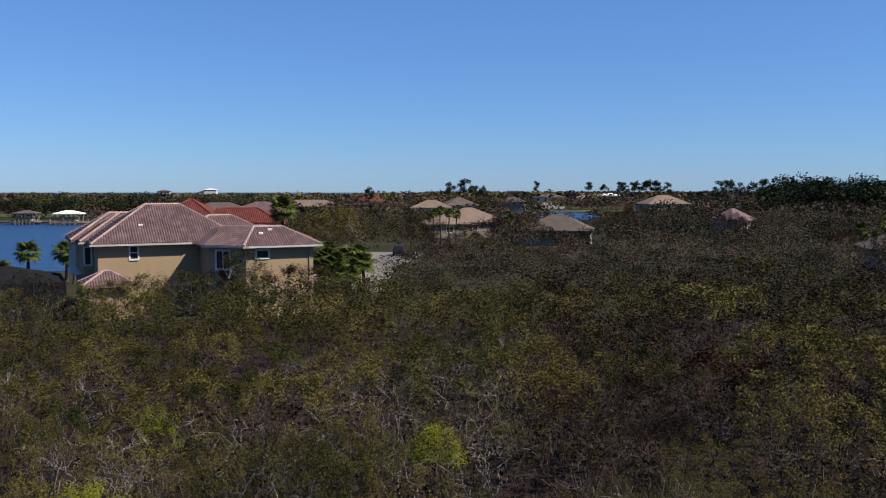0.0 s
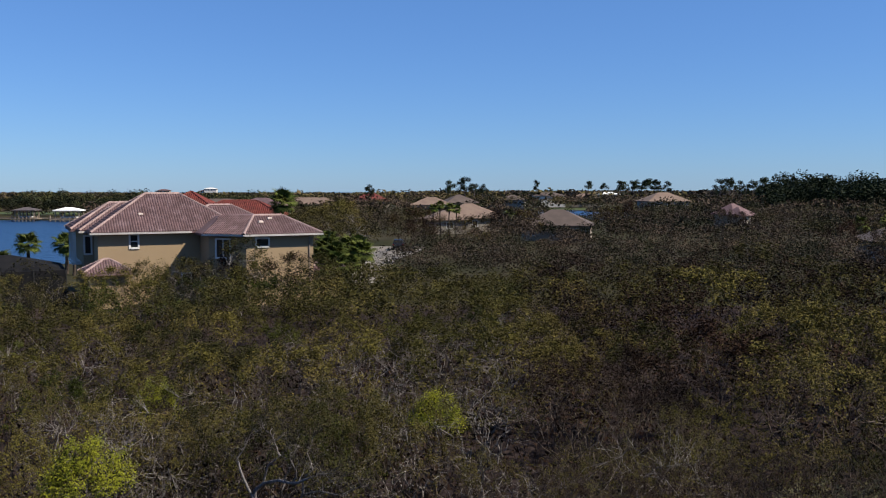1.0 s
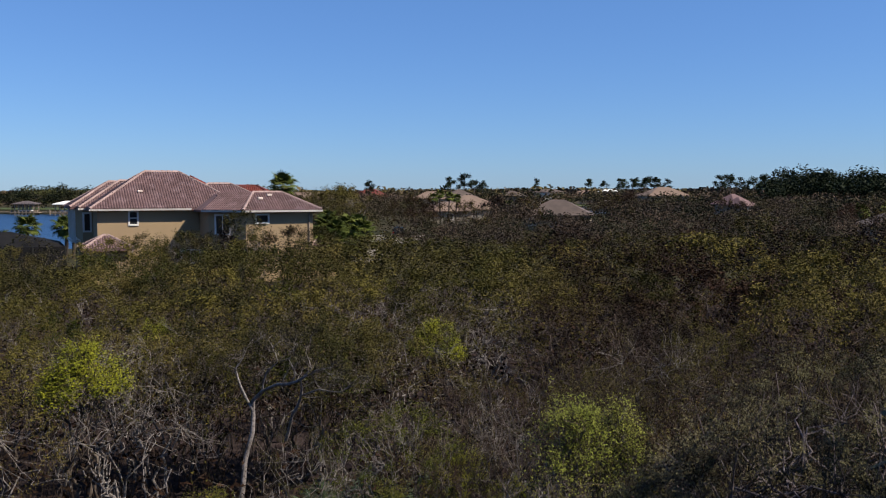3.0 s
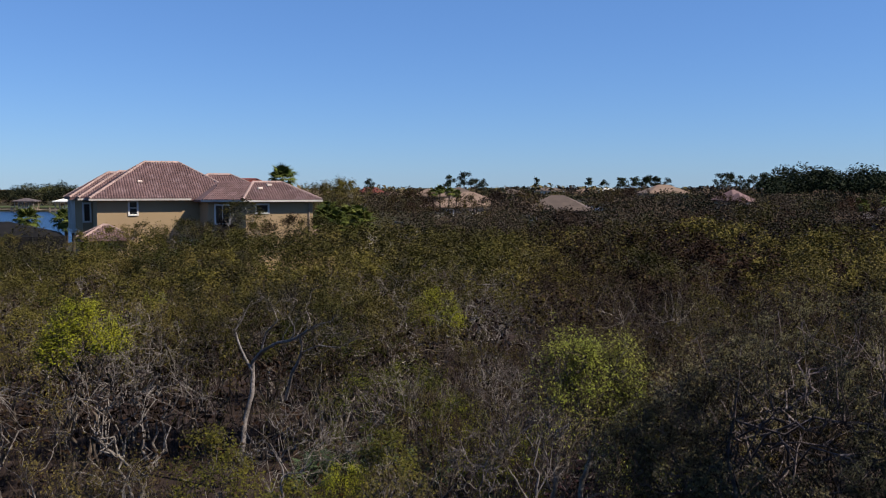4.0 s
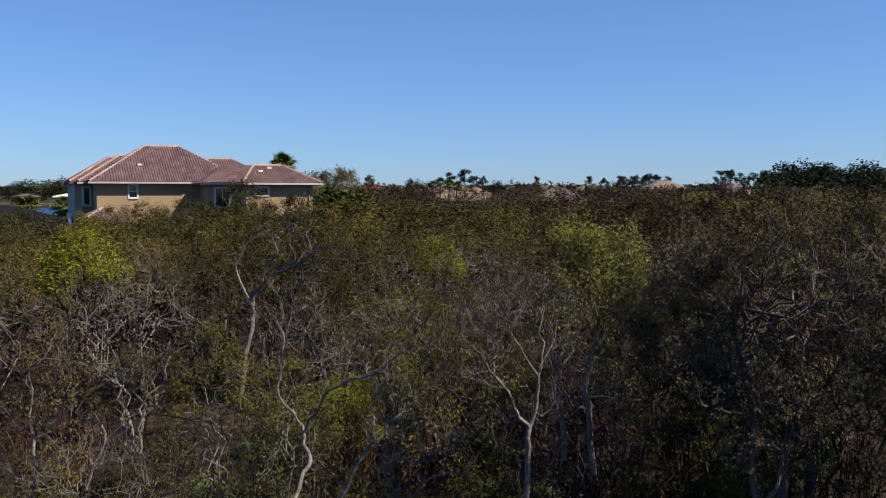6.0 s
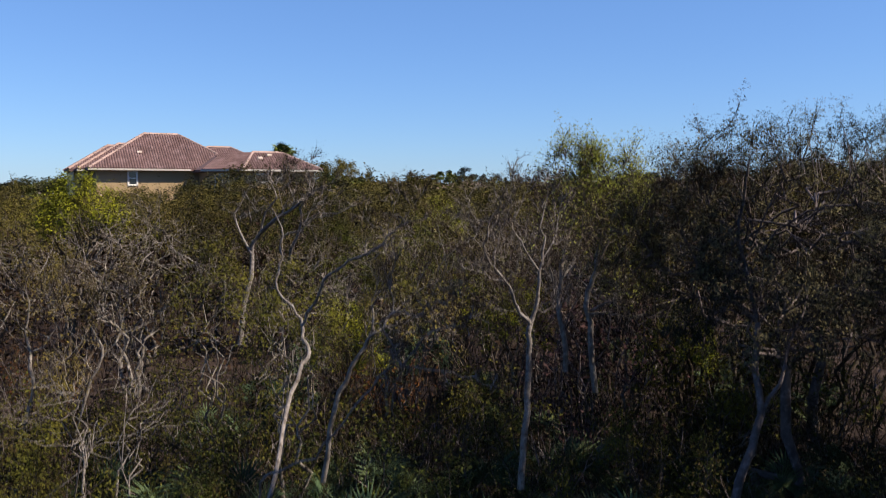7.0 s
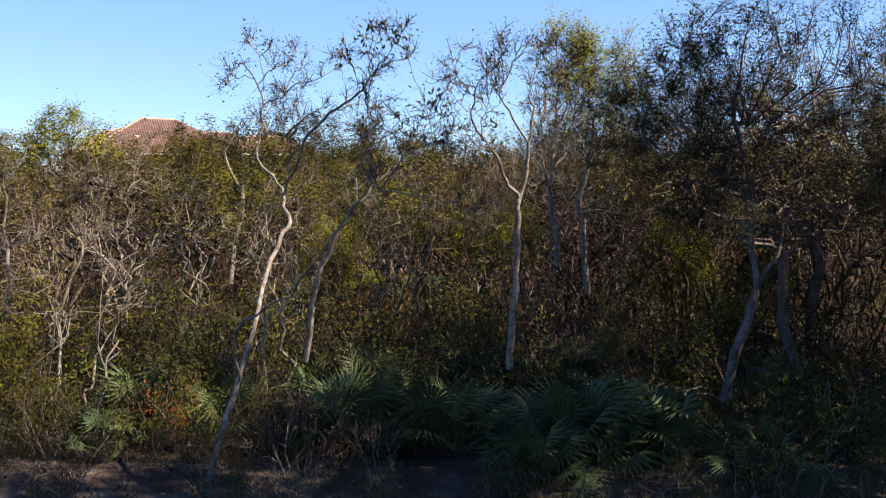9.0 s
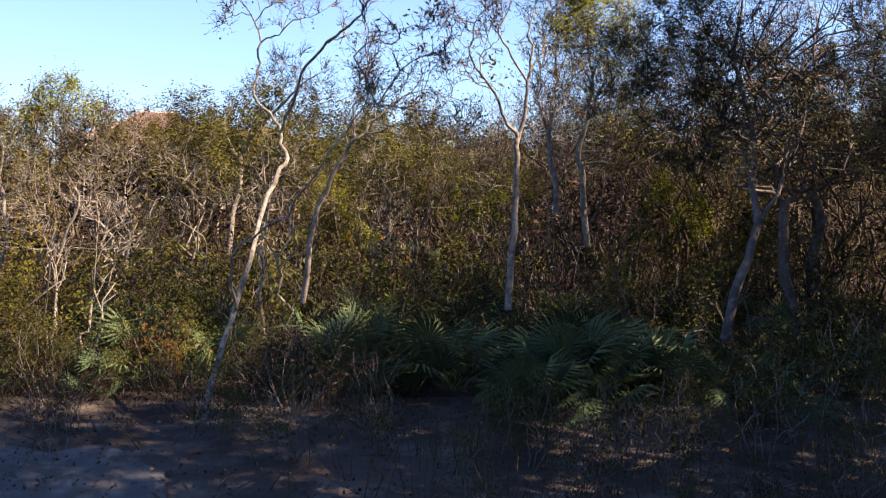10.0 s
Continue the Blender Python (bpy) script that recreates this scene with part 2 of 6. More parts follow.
def cones(p0, p1, r):
    """Thin three-sided tapering twigs, as arrays."""
    p0, p1, r = np.asarray(p0, float), np.asarray(p1, float), np.asarray(r, float)
    d = p1 - p0
    d /= np.linalg.norm(d, axis=1, keepdims=True) + 1e-9
    a = np.cross(d, np.where(np.abs(d[:, 2:3]) < 0.9, [[0, 0, 1.0]], [[1.0, 0, 0]]))
    a /= np.linalg.norm(a, axis=1, keepdims=True) + 1e-9
    b = np.cross(d, a)
    ring = [p0 + r[:, None] * (math.cos(t) * a + math.sin(t) * b) for t in (0, 2.094, 4.189)]
    v = np.stack(ring + [p1], 1).reshape(-1, 3)
    k = np.arange(len(p0))[:, None, None] * 4
    f = (k + np.array([[0, 1, 3], [1, 2, 3], [2, 0, 3]])[None]).reshape(-1, 3)
    return v, f


def slivers(p0, p1, r, rng):
    """The finest twigs, a narrow pointed face each."""
    p0, p1, r = np.asarray(p0, float), np.asarray(p1, float), np.asarray(r, float)
    a = np.cross(p1 - p0, rng.normal(size=p0.shape))
    a /= np.linalg.norm(a, axis=1, keepdims=True) + 1e-9
    v = np.stack([p0 - a * r[:, None], p0 + a * r[:, None], p1], 1).reshape(-1, 3)
    return v, np.arange(len(v)).reshape(-1, 3)


def tube(pts, radii, sides):
    """A tapering limb along a bent line."""
    pts, radii = np.asarray(pts, float), np.asarray(radii, float)
    n = len(pts)
    t = np.gradient(pts, axis=0)
    vs = []
    a = unit(np.cross(t[0], [0.3, 0.9, 0.2]))
    for i in range(n):
        d = unit(t[i])
        a = unit(a - d * (a @ d))
        b = np.cross(d, a)
        for s in range(sides):
            w = 2 * math.pi * s / sides
            vs.append(pts[i] + radii[i] * (math.cos(w) * a + math.sin(w) * b))
    f = [(i * sides + s, i * sides + (s + 1) % sides, (i + 1) * sides + (s + 1) % sides, (i + 1) * sides + s)
         for i in range(n - 1) for s in range(sides)]
    return np.array(vs), np.array(f)


def leaves(p, size, rng, flat=0.5, long=1.9, out=None, order=0.0, simple=False, up=0.0):
    """Small pointed leaves, one folded blade of two faces each; with out they lie more or less across the crown's outward way."""
    p = np.asarray(p, float)
    n = len(p)
    face = rng.normal(size=(n, 3))
    face[:, 2] = np.abs(face[:, 2]) + flat
    if out is not None:
        o = np.asarray(out, float)
        face = face / np.linalg.norm(face, axis=1, keepdims=True) * (1 - order) + o / (np.linalg.norm(o, axis=1, keepdims=True) + 1e-9) * order
    face /= np.linalg.norm(face, axis=1, keepdims=True)
    d = np.cross(face, rng.normal(size=(n, 3)))
    d /= np.linalg.norm(d, axis=1, keepdims=True)
    if up:
        o = np.asarray(out, float)
        d = d * (1 - up) + up * (0.5 * o / (np.linalg.norm(o, axis=1, keepdims=True) + 1e-9) + [0, 0, 1.0])
        d /= np.linalg.norm(d, axis=1, keepdims=True)
        face = np.cross(d, rng.normal(size=(n, 3)))
        face /= np.linalg.norm(face, axis=1, keepdims=True)
    w = np.cross(face, d)
    s = size * rng.uniform(0.6, 1.35, (n, 1))
    m1 = p + d * s * 0.5 * long + w * s * 0.5 + face * s * 0.12
    m2 = p + d * s * 0.5 * long - w * s * 0.5 + face * s * 0.12
    e = p + d * s * long
    if simple:
        v = np.stack([p, m1 + w * s * 0.2, e], 1).reshape(-1, 3)
        return v, np.arange(len(v)).reshape(-1, 3)
    v = np.stack([p, m1, e, m2], 1).reshape(-1, 3)
    k = np.arange(n)[:, None, None] * 4
    f = (k + np.array([[0, 1, 2], [0, 2, 3]])[None]).reshape(-1, 3)
    return v, f


class Plant:
    """Limbs, twigs and leaves of one tree or shrub, grown from a seed."""

    def __init__(self, seed):
        self.rng = np.random.default_rng(seed)
        self.limbs, self.p0, self.p1, self.r, self.leaf, self.bent, self.inner = [], [], [], [], [], [], []

    def twig(self, p, d, length, r, count):
        """A spray: short bent stems that turn upwards, with side twigs and leaves at their ends."""
        g = self.rng
        for _ in range(count):
            dd = unit(d + g.normal(0, 0.6, 3) + [0, 0, 0.05])
            ln = length * g.uniform(0.45, 1.25)
            mid = p + dd * ln * 0.5
            e = mid + unit(dd + g.normal(0, 0.4, 3) + [0, 0, 0.3]) * ln * 0.6
            self.bent.append((p, mid, e, r))
            for _ in range(2):
                q = p + (mid - p) * g.uniform(0.5, 1.0) if g.uniform() < 0.5 else mid + (e - mid) * g.uniform(0.0, 0.7)
                e2 = q + unit(dd + g.normal(0, 0.75, 3) + [0, 0, 0.15]) * ln * g.uniform(0.25, 0.55)
                self.p0.append(q)
                self.p1.append(e2)
                self.r.append(r * 0.6)
                self.leaf += [e2, q]
            self.leaf.append(e)

    def branch(self, p, d, length, r, level, top, side=4, wig=0.35, lift=0.1, sprays=4, spray=0.35, twig_r=0.006, bare=0.35):
        g = self.rng
        n = 5 if level == 0 else 4
        pts, rad = [p], [r]
        dirs = []
        for i in range(n):
            d = unit(d + g.normal(0, wig, 3) * (0.6 if level == 0 else 1) + [0, 0, lift])
            p = p + d * length / n
            pts.append(p)
            dirs.append(d)
            rad.append(max(r * (1 - 0.75 * (i + 1) / n), 0.004))
        self.limbs.append((pts, rad, 6 if level == 0 else 4 if level == 1 else 3))
        if level >= top:
            for i in range(1, n + 1):
                self.twig(pts[i], dirs[i - 1], spray, twig_r, max(1, round(sprays * (0.5 + 0.5 * i / n))))
            return
        for s in range(side):
            f = g.uniform(bare, 1.0)
            k = min(int(f * n), n - 1)
            q = np.array(pts[k]) + (np.array(pts[k + 1]) - pts[k]) * (f * n - k)
            w = unit(np.cross(dirs[k], g.normal(size=3)))
            ang = g.uniform(0.5, 1.0)
            dd = unit(dirs[k] * math.cos(ang) + w * math.sin(ang) + [0, 0, 0.15])
            self.branch(q, dd, length * g.uniform(0.5, 0.75), max(rad[k] * 0.6, 0.006), level + 1, top, side, wig, lift,
                        sprays, spray, twig_r, 0.15)
        self.branch(pts[-1], dirs[-1], length * 0.6, rad[-1], level + 1, top, side, wig, lift, sprays, spray, twig_r, 0.15)

    def limb_chunks(self):
        return [tube(*l) for l in self.limbs]

    def twig_chunk(self):
        """The bent twigs as pointed strips, and their side twigs."""
        v, f = slivers(self.p0, self.p1, self.r, self.rng)
        p, m, e = (np.array([b[i] for b in self.bent]) for i in range(3))
        a = np.cross(e - p, self.rng.normal(size=p.shape))
        a *= np.array([b[3] for b in self.bent])[:, None] / (np.linalg.norm(a, axis=1, keepdims=True) + 1e-9)
        v2 = np.stack([p - a, p + a, m + a * 0.75, m - a * 0.75, e], 1).reshape(-1, 3)
        k = np.arange(len(p))[:, None, None] * 5
        f2 = (k + np.array([[0, 1, 2], [0, 2, 3], [3, 2, 4]])[None]).reshape(-1, 3)
        return np.concatenate([v, v2]), np.concatenate([f, f2 + len(v)])

    def leaf_points(self, share, jitter=0.05, top_bias=0.0):
        p = np.array(self.leaf)
        n = int(len(p) * share)
        g = self.rng
        pick = g.integers(0, len(p), n)
        if top_bias:
            z = p[:, 2]
            w = np.clip((z - z.min()) / (z.max() - z.min() + 1e-6), 0.02, 1) ** top_bias
            pick = g.choice(len(p), n, p=w / w.sum())
        return p[pick] + g.normal(0, jitter, (n, 3))


def crown_leaves(plant, share, size, jitter, top_bias=0.0, order=0.45, simple=False, long=1.9, up=0.0):
    p = plant.leaf_points(share, jitter, top_bias)
    mid = np.array([0, 0, p[:, 2].max() * 0.4]) + p.mean(0) * [1, 1, 0]
    return leaves(p, size, plant.rng, 0.5, long, p - mid, order, simple, up)


def tree_thing(name, plant, label, leaf_share, leaf_size, leaf_mat, bark="bark", twig="twig", group="scrub trees", jitter=0.05,
               second=None, top_bias=0.0, simple=False, order=0.5, long=1.9, up=0.0, inner=0.0):
    ob = empty(name)
    tagged(ob, label, "tree", group)
    child("trunk", mesh_of("trunk", plant.limb_chunks(), M[bark], True), ob)
    tagged(child("twig_mass", mesh_of("twig_mass", [plant.twig_chunk()], M[twig]), ob), kind="stuff")
    if leaf_share:
        tagged(child("crown", mesh_of("crown", [crown_leaves(plant, leaf_share, leaf_size, jitter, top_bias, order, simple, long, up)], M[leaf_mat]), ob), kind="stuff")
    if second:
        tagged(child("dry_foliage", mesh_of("dry_foliage", [crown_leaves(plant, second[0], leaf_size, jitter, top_bias * 0.5, order, simple, long, up)], M[second[1]]), ob), kind="stuff")
    # dark leaves added inside the crown to block sun and darken its gaps
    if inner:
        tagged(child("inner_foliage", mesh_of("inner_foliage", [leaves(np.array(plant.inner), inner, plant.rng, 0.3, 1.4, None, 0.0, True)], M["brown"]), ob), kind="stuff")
    return ob


def wander(a, b, n, kink, sag, g):
    """A crooked way from a to b that sags first and turns up towards its end."""
    a, b = np.asarray(a, float), np.asarray(b, float)
    ln = float(np.linalg.norm(b - a))
    pts = [a]
    for i in range(1, n):
        t = i / n
        pts.append(a + (b - a) * t + g.normal(0, kink * ln, 3) + [0, 0, -sag * ln * math.sin(math.pi * t)])
    return pts + [b]


def scrub(seed, height, radius, stems=3, tips=48, sprays=4, spray=0.36, twig_r=0.006, low=-0.35, trunk=0.05, kink=0.09, fine=True, shell=0.24, rise=1.0, limb=0.5):
    """A scrub tree: crooked stems that fork twice towards tips spread over an uneven crown, each tip with its spray of twigs."""
    pl = Plant(seed)
    g = pl.rng
    zc = height * 0.5
    lobes = g.normal(size=(6, 3))
    lobes[:, 2] = np.abs(lobes[:, 2])
    lobes /= np.linalg.norm(lobes, axis=1, keepdims=True)

    def dome(d, k=1.0):
        bump = 0.84 + 0.24 * max(0.0, float(np.max(lobes @ d))) ** 2
        return np.array([0, 0, zc]) + d * k * bump * [radius, radius, height - zc]

    def way(floor):
        while True:
            d = unit(g.normal(size=3) * [1, 1, rise])
            if d[2] > floor:
                return d

    forks = []
    for i in range(stems):
        a = 2 * math.pi * (i + g.uniform(0, 0.7)) / stems
        base = np.array([math.cos(a), math.sin(a), 0]) * 0.12 * (stems > 1) - [0, 0, 0.1]
        out = radius * g.uniform(0.12, 0.34)
        fork = np.array([math.cos(a) * out, math.sin(a) * out, height * g.uniform(0.24, 0.42)])
        line = wander(base, fork, 5, 0.07, 0.0, g)
        pl.limbs.append((line, list(np.linspace(trunk, trunk * 0.66, 6)), 6))
        forks.append(fork)
    forks = np.array(forks)
    nodes = []
    for i in range(max(5, round(stems * 3.2))):
        q = dome(way(0.0), g.uniform(0.4, 0.62))
        fork = forks[int(np.argmin(np.linalg.norm((forks - q) * [1, 1, 0.4], axis=1) + g.uniform(0, 0.3, stems)))]
        r0 = trunk * limb * g.uniform(0.8, 1.2)
        pl.limbs.append((wander(fork, q, 5, kink, 0.08, g), list(np.linspace(r0, r0 * 0.68, 6)), 5 if fine else 4))
        nodes.append((q, r0 * 0.66))
    at = np.array([n[0] for n in nodes])
    subs = []
    for i in range(max(10, tips // 4)):
        p = dome(way(low), g.uniform(0.66, 0.84))
        q, r = nodes[int(np.argmin(np.linalg.norm(at - p, axis=1)))]
        pl.limbs.append((wander(q, p, 4 if fine else 3, kink * 1.2, 0.08, g), list(np.linspace(r, r * 0.68, 5 if fine else 4)), 4 if fine else 3))
        subs.append((p, r * 0.68))
    at2 = np.array([n[0] for n in subs])
    for i in range(tips):
        p = dome(way(low), 1.06 - shell * g.uniform(0, 1) ** 1.5)
        q, r = subs[int(np.argmin(np.linalg.norm(at2 - p, axis=1)))]
        line = wander(q, p, 3 if fine else 1, kink * 1.3, 0.06, g)
        pl.limbs.append((line, list(np.linspace(r * 0.85, max(r * 0.4, 0.003), len(line))), 3))
        out = unit(unit(p - [0, 0, zc * 0.75]) + [0, 0, 0.35])
        pl.twig(p, out, spray, twig_r, sprays)
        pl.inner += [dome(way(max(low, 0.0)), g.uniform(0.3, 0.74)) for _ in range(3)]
        if i % 2 == 0:
            pl.twig(line[1], unit(line[-1] - line[0] + g.normal(0, 0.2, 3)), spray * 0.9, twig_r, max(1, sprays // 2))
    return pl


# ---------------------------------------------------------------- ground and water
def ground_height(x, y):
    """The sandy rise of the scrub falls gently to the level of the streets and lakes."""
    f = min(max((math.hypot(x, y) - 45) / 40, 0), 1)
    return -0.5 * f * f * (3 - 2 * f)


def ground_sheet():
    bm = bmesh.new()
    steps = [0, 1, 2, 3, 4, 5, 6, 7, 8, 9, 10, 12, 14, 16, 19, 22, 26, 30, 36, 44, 55, 70, 90, 120, 200, 400, 1000, 2200, 4600]
    axis = sorted([-s for s in steps[1:]] + steps)
    grid = {}
    for i, x in enumerate(axis):
        for j, y in enumerate(axis):
            r = math.hypot(x, y)
            z = ground_height(x, y)
            if r < 60:
                z += 0.10 * noise.noise((x * 0.35, y * 0.35, 0)) * min(r / 6, 1)
            grid[i, j] = bm.verts.new((x, y, z))
    for i in range(len(axis) - 1):
        for j in range(len(axis) - 1):
            f = bm.faces.new((grid[i, j], grid[i + 1, j], grid[i + 1, j + 1], grid[i, j + 1]))
            near = max(abs(axis[i]), abs(axis[j]), abs(axis[i + 1]), abs(axis[j + 1])) < 71
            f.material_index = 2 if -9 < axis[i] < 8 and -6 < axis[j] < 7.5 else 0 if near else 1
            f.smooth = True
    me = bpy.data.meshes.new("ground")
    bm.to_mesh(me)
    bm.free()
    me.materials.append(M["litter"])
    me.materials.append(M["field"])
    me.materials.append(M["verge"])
    tagged(new("ground", me), "leaf-littered sandy scrub ground, darkened for canopy shade, flat to the horizon", "ground", kind="structure")


ground_sheet()


def sheet(name, outline, z, mat, label, category, kind="structure", thick=0.0):
    """A flat area of ground or water with a given outline, slightly thick where it is laid on the ground."""
    bm = bmesh.new()
    f = bm.faces.new([bm.verts.new((x, y, z)) for x, y in outline])
    if thick:
        r = bmesh.ops.extrude_face_region(bm, geom=[f])
        bmesh.ops.translate(bm, vec=(0, 0, thick), verts=[v for v in r["geom"] if isinstance(v, bmesh.types.BMVert)])
        bmesh.ops.recalc_face_normals(bm, faces=bm.faces)
    elif f.normal.z < 0:
        f.normal_flip()
    me = bpy.data.meshes.new(name)
    bm.to_mesh(me)
    bm.free()
    me.materials.append(mat)
    return tagged(new(name, me), label, category, kind=kind)


def blob(cx, cy, rx, ry, seed, n=28, rough=0.18):
    out = []
    for i in range(n):
        a = 2 * math.pi * i / n
        k = 1 + rough * noise.noise((math.cos(a) * 1.5 + seed, math.sin(a) * 1.5, seed * 0.7))
        out.append((cx + rx * k * math.cos(a), cy + ry * k * math.sin(a)))
    return out


LAKE = [(-95, 112), (-64, 107), (-47, 112), (-52, 150), (-63, 185), (-76, 220), (-92, 252), (-112, 270), (-150, 277), (-200, 272), (-185, 235), (-150, 180)]
sheet("water", LAKE, -0.47, M["water"], "blue rippled lake water behind the tan house", "lake")
sheet("water", blob(48, 345, 27, 70, 5), -0.47, M["water"], "small blue lake among houses and trees", "lake")
sheet("water", [(-3200, 1500), (-100, 1700), (400, 4500), (-4400, 4500)], -0.40, M["sea"], "distant blue sea along the horizon", "sea")
sheet("lawn", blob(62, 440, 62, 22, 8), -0.46, M["grass"], "mown green lawn on the lake's far bank", "lawn", thick=0.05)
sheet("lawn", blob(-140, 362, 85, 22, 9), -0.46, M["grass"], "green grass along the lake's far bank", "lawn", thick=0.05)
sheet("road", [(-10.5, 88), (-6.2, 88), (-6.6, 118), (-3.8, 134), (-3.0, 146), (-14, 146), (-12.5, 132), (-10.4, 118)], -0.485, M["paving"],
      "pale concrete street and driveway", "road", thick=0.02)
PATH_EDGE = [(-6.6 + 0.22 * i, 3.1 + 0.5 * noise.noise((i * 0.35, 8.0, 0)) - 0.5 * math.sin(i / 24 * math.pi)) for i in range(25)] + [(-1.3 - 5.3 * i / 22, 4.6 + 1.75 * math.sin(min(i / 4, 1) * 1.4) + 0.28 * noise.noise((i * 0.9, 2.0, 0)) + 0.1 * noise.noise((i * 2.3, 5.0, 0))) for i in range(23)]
sheet("path", PATH_EDGE, 0.035, M["sand"], "sandy trail in the scrub, its blue shade in the colour", "path", thick=0.006)


# ---------------------------------------------------------------- far woods, joined
def canopy_chunks(rng, places, height, radius, tris, leaf):
    """Crowns of far trees: many small clumps of leaves with an uneven outline and gaps."""
    out_p, out_d = [], []
    for (x, y, s) in places:
        h, r = height * s, radius * s * rng.uniform(0.8, 1.2)
        n = 9
        lobes = rng.normal(0, 1, (n, 3))
        lobes /= np.linalg.norm(lobes, axis=1, keepdims=True)
        lobes[:, 2] = np.abs(lobes[:, 2])
        k = rng.integers(0, n, tris)
        d = rng.normal(0, 1, (tris, 3))
        d[:, 2] = np.where(d[:, 2] < -0.3, -d[:, 2], d[:, 2])
        d /= np.linalg.norm(d, axis=1, keepdims=True)
        rad = rng.uniform(0.75, 1.05, (tris, 1))
        p = lobes[k] * [r * 0.6, r * 0.6, h * 0.3] + d * rad * [r * 0.42, r * 0.42, h * 0.24]
        p[:, 2] += h * 0.45
        p[:, 2] = np.clip(p[:, 2], 0.05, h * 1.02)
        out_p.append(p + [x, y, ground_height(x, y)])
        out_d.append(lobes[k] * 0.5 + d)
    return leaves(np.concatenate(out_p), leaf * 0.9, rng, 0.4, 1.7, np.concatenate(out_d), 0.55, True, 0.1)


def inside(x, y, outline):
    hit = False
    for i in range(len(outline)):
        (x0, y0), (x1, y1) = outline[i], outline[i - 1]
        if (y0 > y) != (y1 > y) and x < (x1 - x0) * (y - y0) / (y1 - y0) + x0:
            hit = not hit
    return hit


def clear_of(x, y, blocked):
    return all((x - bx) ** 2 + (y - by) ** 2 > br * br for bx, by, br in blocked)


BLOCKED = [(-22, 77, 13), (-21, 71, 8), (-14, 76, 8), (-27, 110, 9), (-17, 99, 4), (-9, 79, 4), (-7.3, 88, 3), (-8, 96, 4), (-9, 106, 4.5), (-9, 118, 4), (-9, 130, 5),
           (-8, 138, 6), (6, 202, 10), (-1, 192, 6), (22, 168, 7), (57, 171, 5), (57, 114, 5.5), (79, 308, 9), (-34, 84, 10), (-41, 76, 8), (-46, 84, 9), (-46, 95, 6),
           (-49, 102, 7), (37, 262, 13), (31, 222, 8), (44, 292, 14), (2, 150, 5), (-5.6, 70, 2.4), (-6.2, 78, 2.8), (-5.2, 100, 2.8), (-5.8, 112, 3.2), (-6.5, 124, 4), (-27.5, 64, 3), (-30, 66, 3), (2, 180, 8), (6, 188, 8), (0, 168, 6), (3, 160, 5), (0, 140, 4)]


# lanes of low growth in front of the houses: from and to in x over y, nearest and furthest
OPEN_LANES = [(-0.032, 0.045, 116, 197), (-0.075, -0.035, 84, 148)]
LOW_LANES = [(0.115, 0.175, 95, 162), (0.335, 0.38, 135, 166), (0.11, 0.17, 190, 275), (-0.09, 0.02, 200, 330)]
TONE_LABELS = {"far_grey": "bare grey-brown trees of the woodland canopy", "far_dark": "dark evergreen trees of the woodland canopy"}


def woods(name, seed, y0, y1, step, height, radius, tris, leaf, mat, label, side=0.62, keep=1.0, x_lo=None, x_hi=None, avoid=(), low_slope=0.0):
    rng = np.random.default_rng(seed)
    places = []
    y = y0
    while y < y1:
        lo = -side * y - 5 if x_lo is None else x_lo
        hi = side * y + 5 if x_hi is None else x_hi
        x = lo
        while x < hi:
            px, py = x + rng.uniform(-0.5, 0.5) * step, y + rng.uniform(-0.5, 0.5) * step
            lake1 = inside(px, py, LAKE) or inside(px - 3, py + 4, LAKE)
            lake2 = ((px - 48) / 29) ** 2 + ((py - 345) / 72) ** 2 < 1.05
            if low_slope and px < low_slope * py:
                x += step
                continue
            if not (lake1 or lake2) and clear_of(px, py, BLOCKED) and clear_of(px, py, avoid) and rng.uniform() < keep:
                s = rng.uniform(0.6, 1.2) * (0.72 if py > 480 and px < -40 else 1.0)
                if any(a < px / py < b and y2 < py < y3 for a, b, y2, y3 in OPEN_LANES):
                    s *= 0.36
                elif any(a < px / py < b and y2 < py < y3 for a, b, y2, y3 in LOW_LANES):
                    s *= 0.66
                places.append((px, py, s))
            x += step
        y += step * 0.9
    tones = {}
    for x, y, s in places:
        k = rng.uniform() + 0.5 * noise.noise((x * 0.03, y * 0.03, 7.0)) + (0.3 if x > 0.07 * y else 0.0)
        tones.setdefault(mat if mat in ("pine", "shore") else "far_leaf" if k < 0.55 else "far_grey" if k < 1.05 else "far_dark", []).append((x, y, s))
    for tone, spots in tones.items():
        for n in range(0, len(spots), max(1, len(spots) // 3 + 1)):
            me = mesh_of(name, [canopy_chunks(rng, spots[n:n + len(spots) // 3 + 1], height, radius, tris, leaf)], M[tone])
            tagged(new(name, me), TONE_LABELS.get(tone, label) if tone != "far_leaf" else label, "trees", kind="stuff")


woods("scrub_canopy", 11, 64, 120, 3.9, 4.7, 2.7, 430, 0.142, "far_leaf", "dense brown and olive scrub canopy", 0.58)
woods("scrub_canopy", 12, 120, 230, 6.2, 5.8, 4.1, 340, 0.255, "far_leaf", "low mixed scrub canopy further off", 0.58)
woods("far_woods", 13, 230, 480, 11.5, 6.8, 7.2, 170, 0.69, "far_leaf", "flat distant woodland canopy", 0.58, 0.9)
woods("far_woods", 14, 480, 1300, 27.0, 8.6, 15.0, 80, 2.0, "far_leaf", "grey-green woodland along the horizon, haze in its leaf colour", 0.58, 0.9)
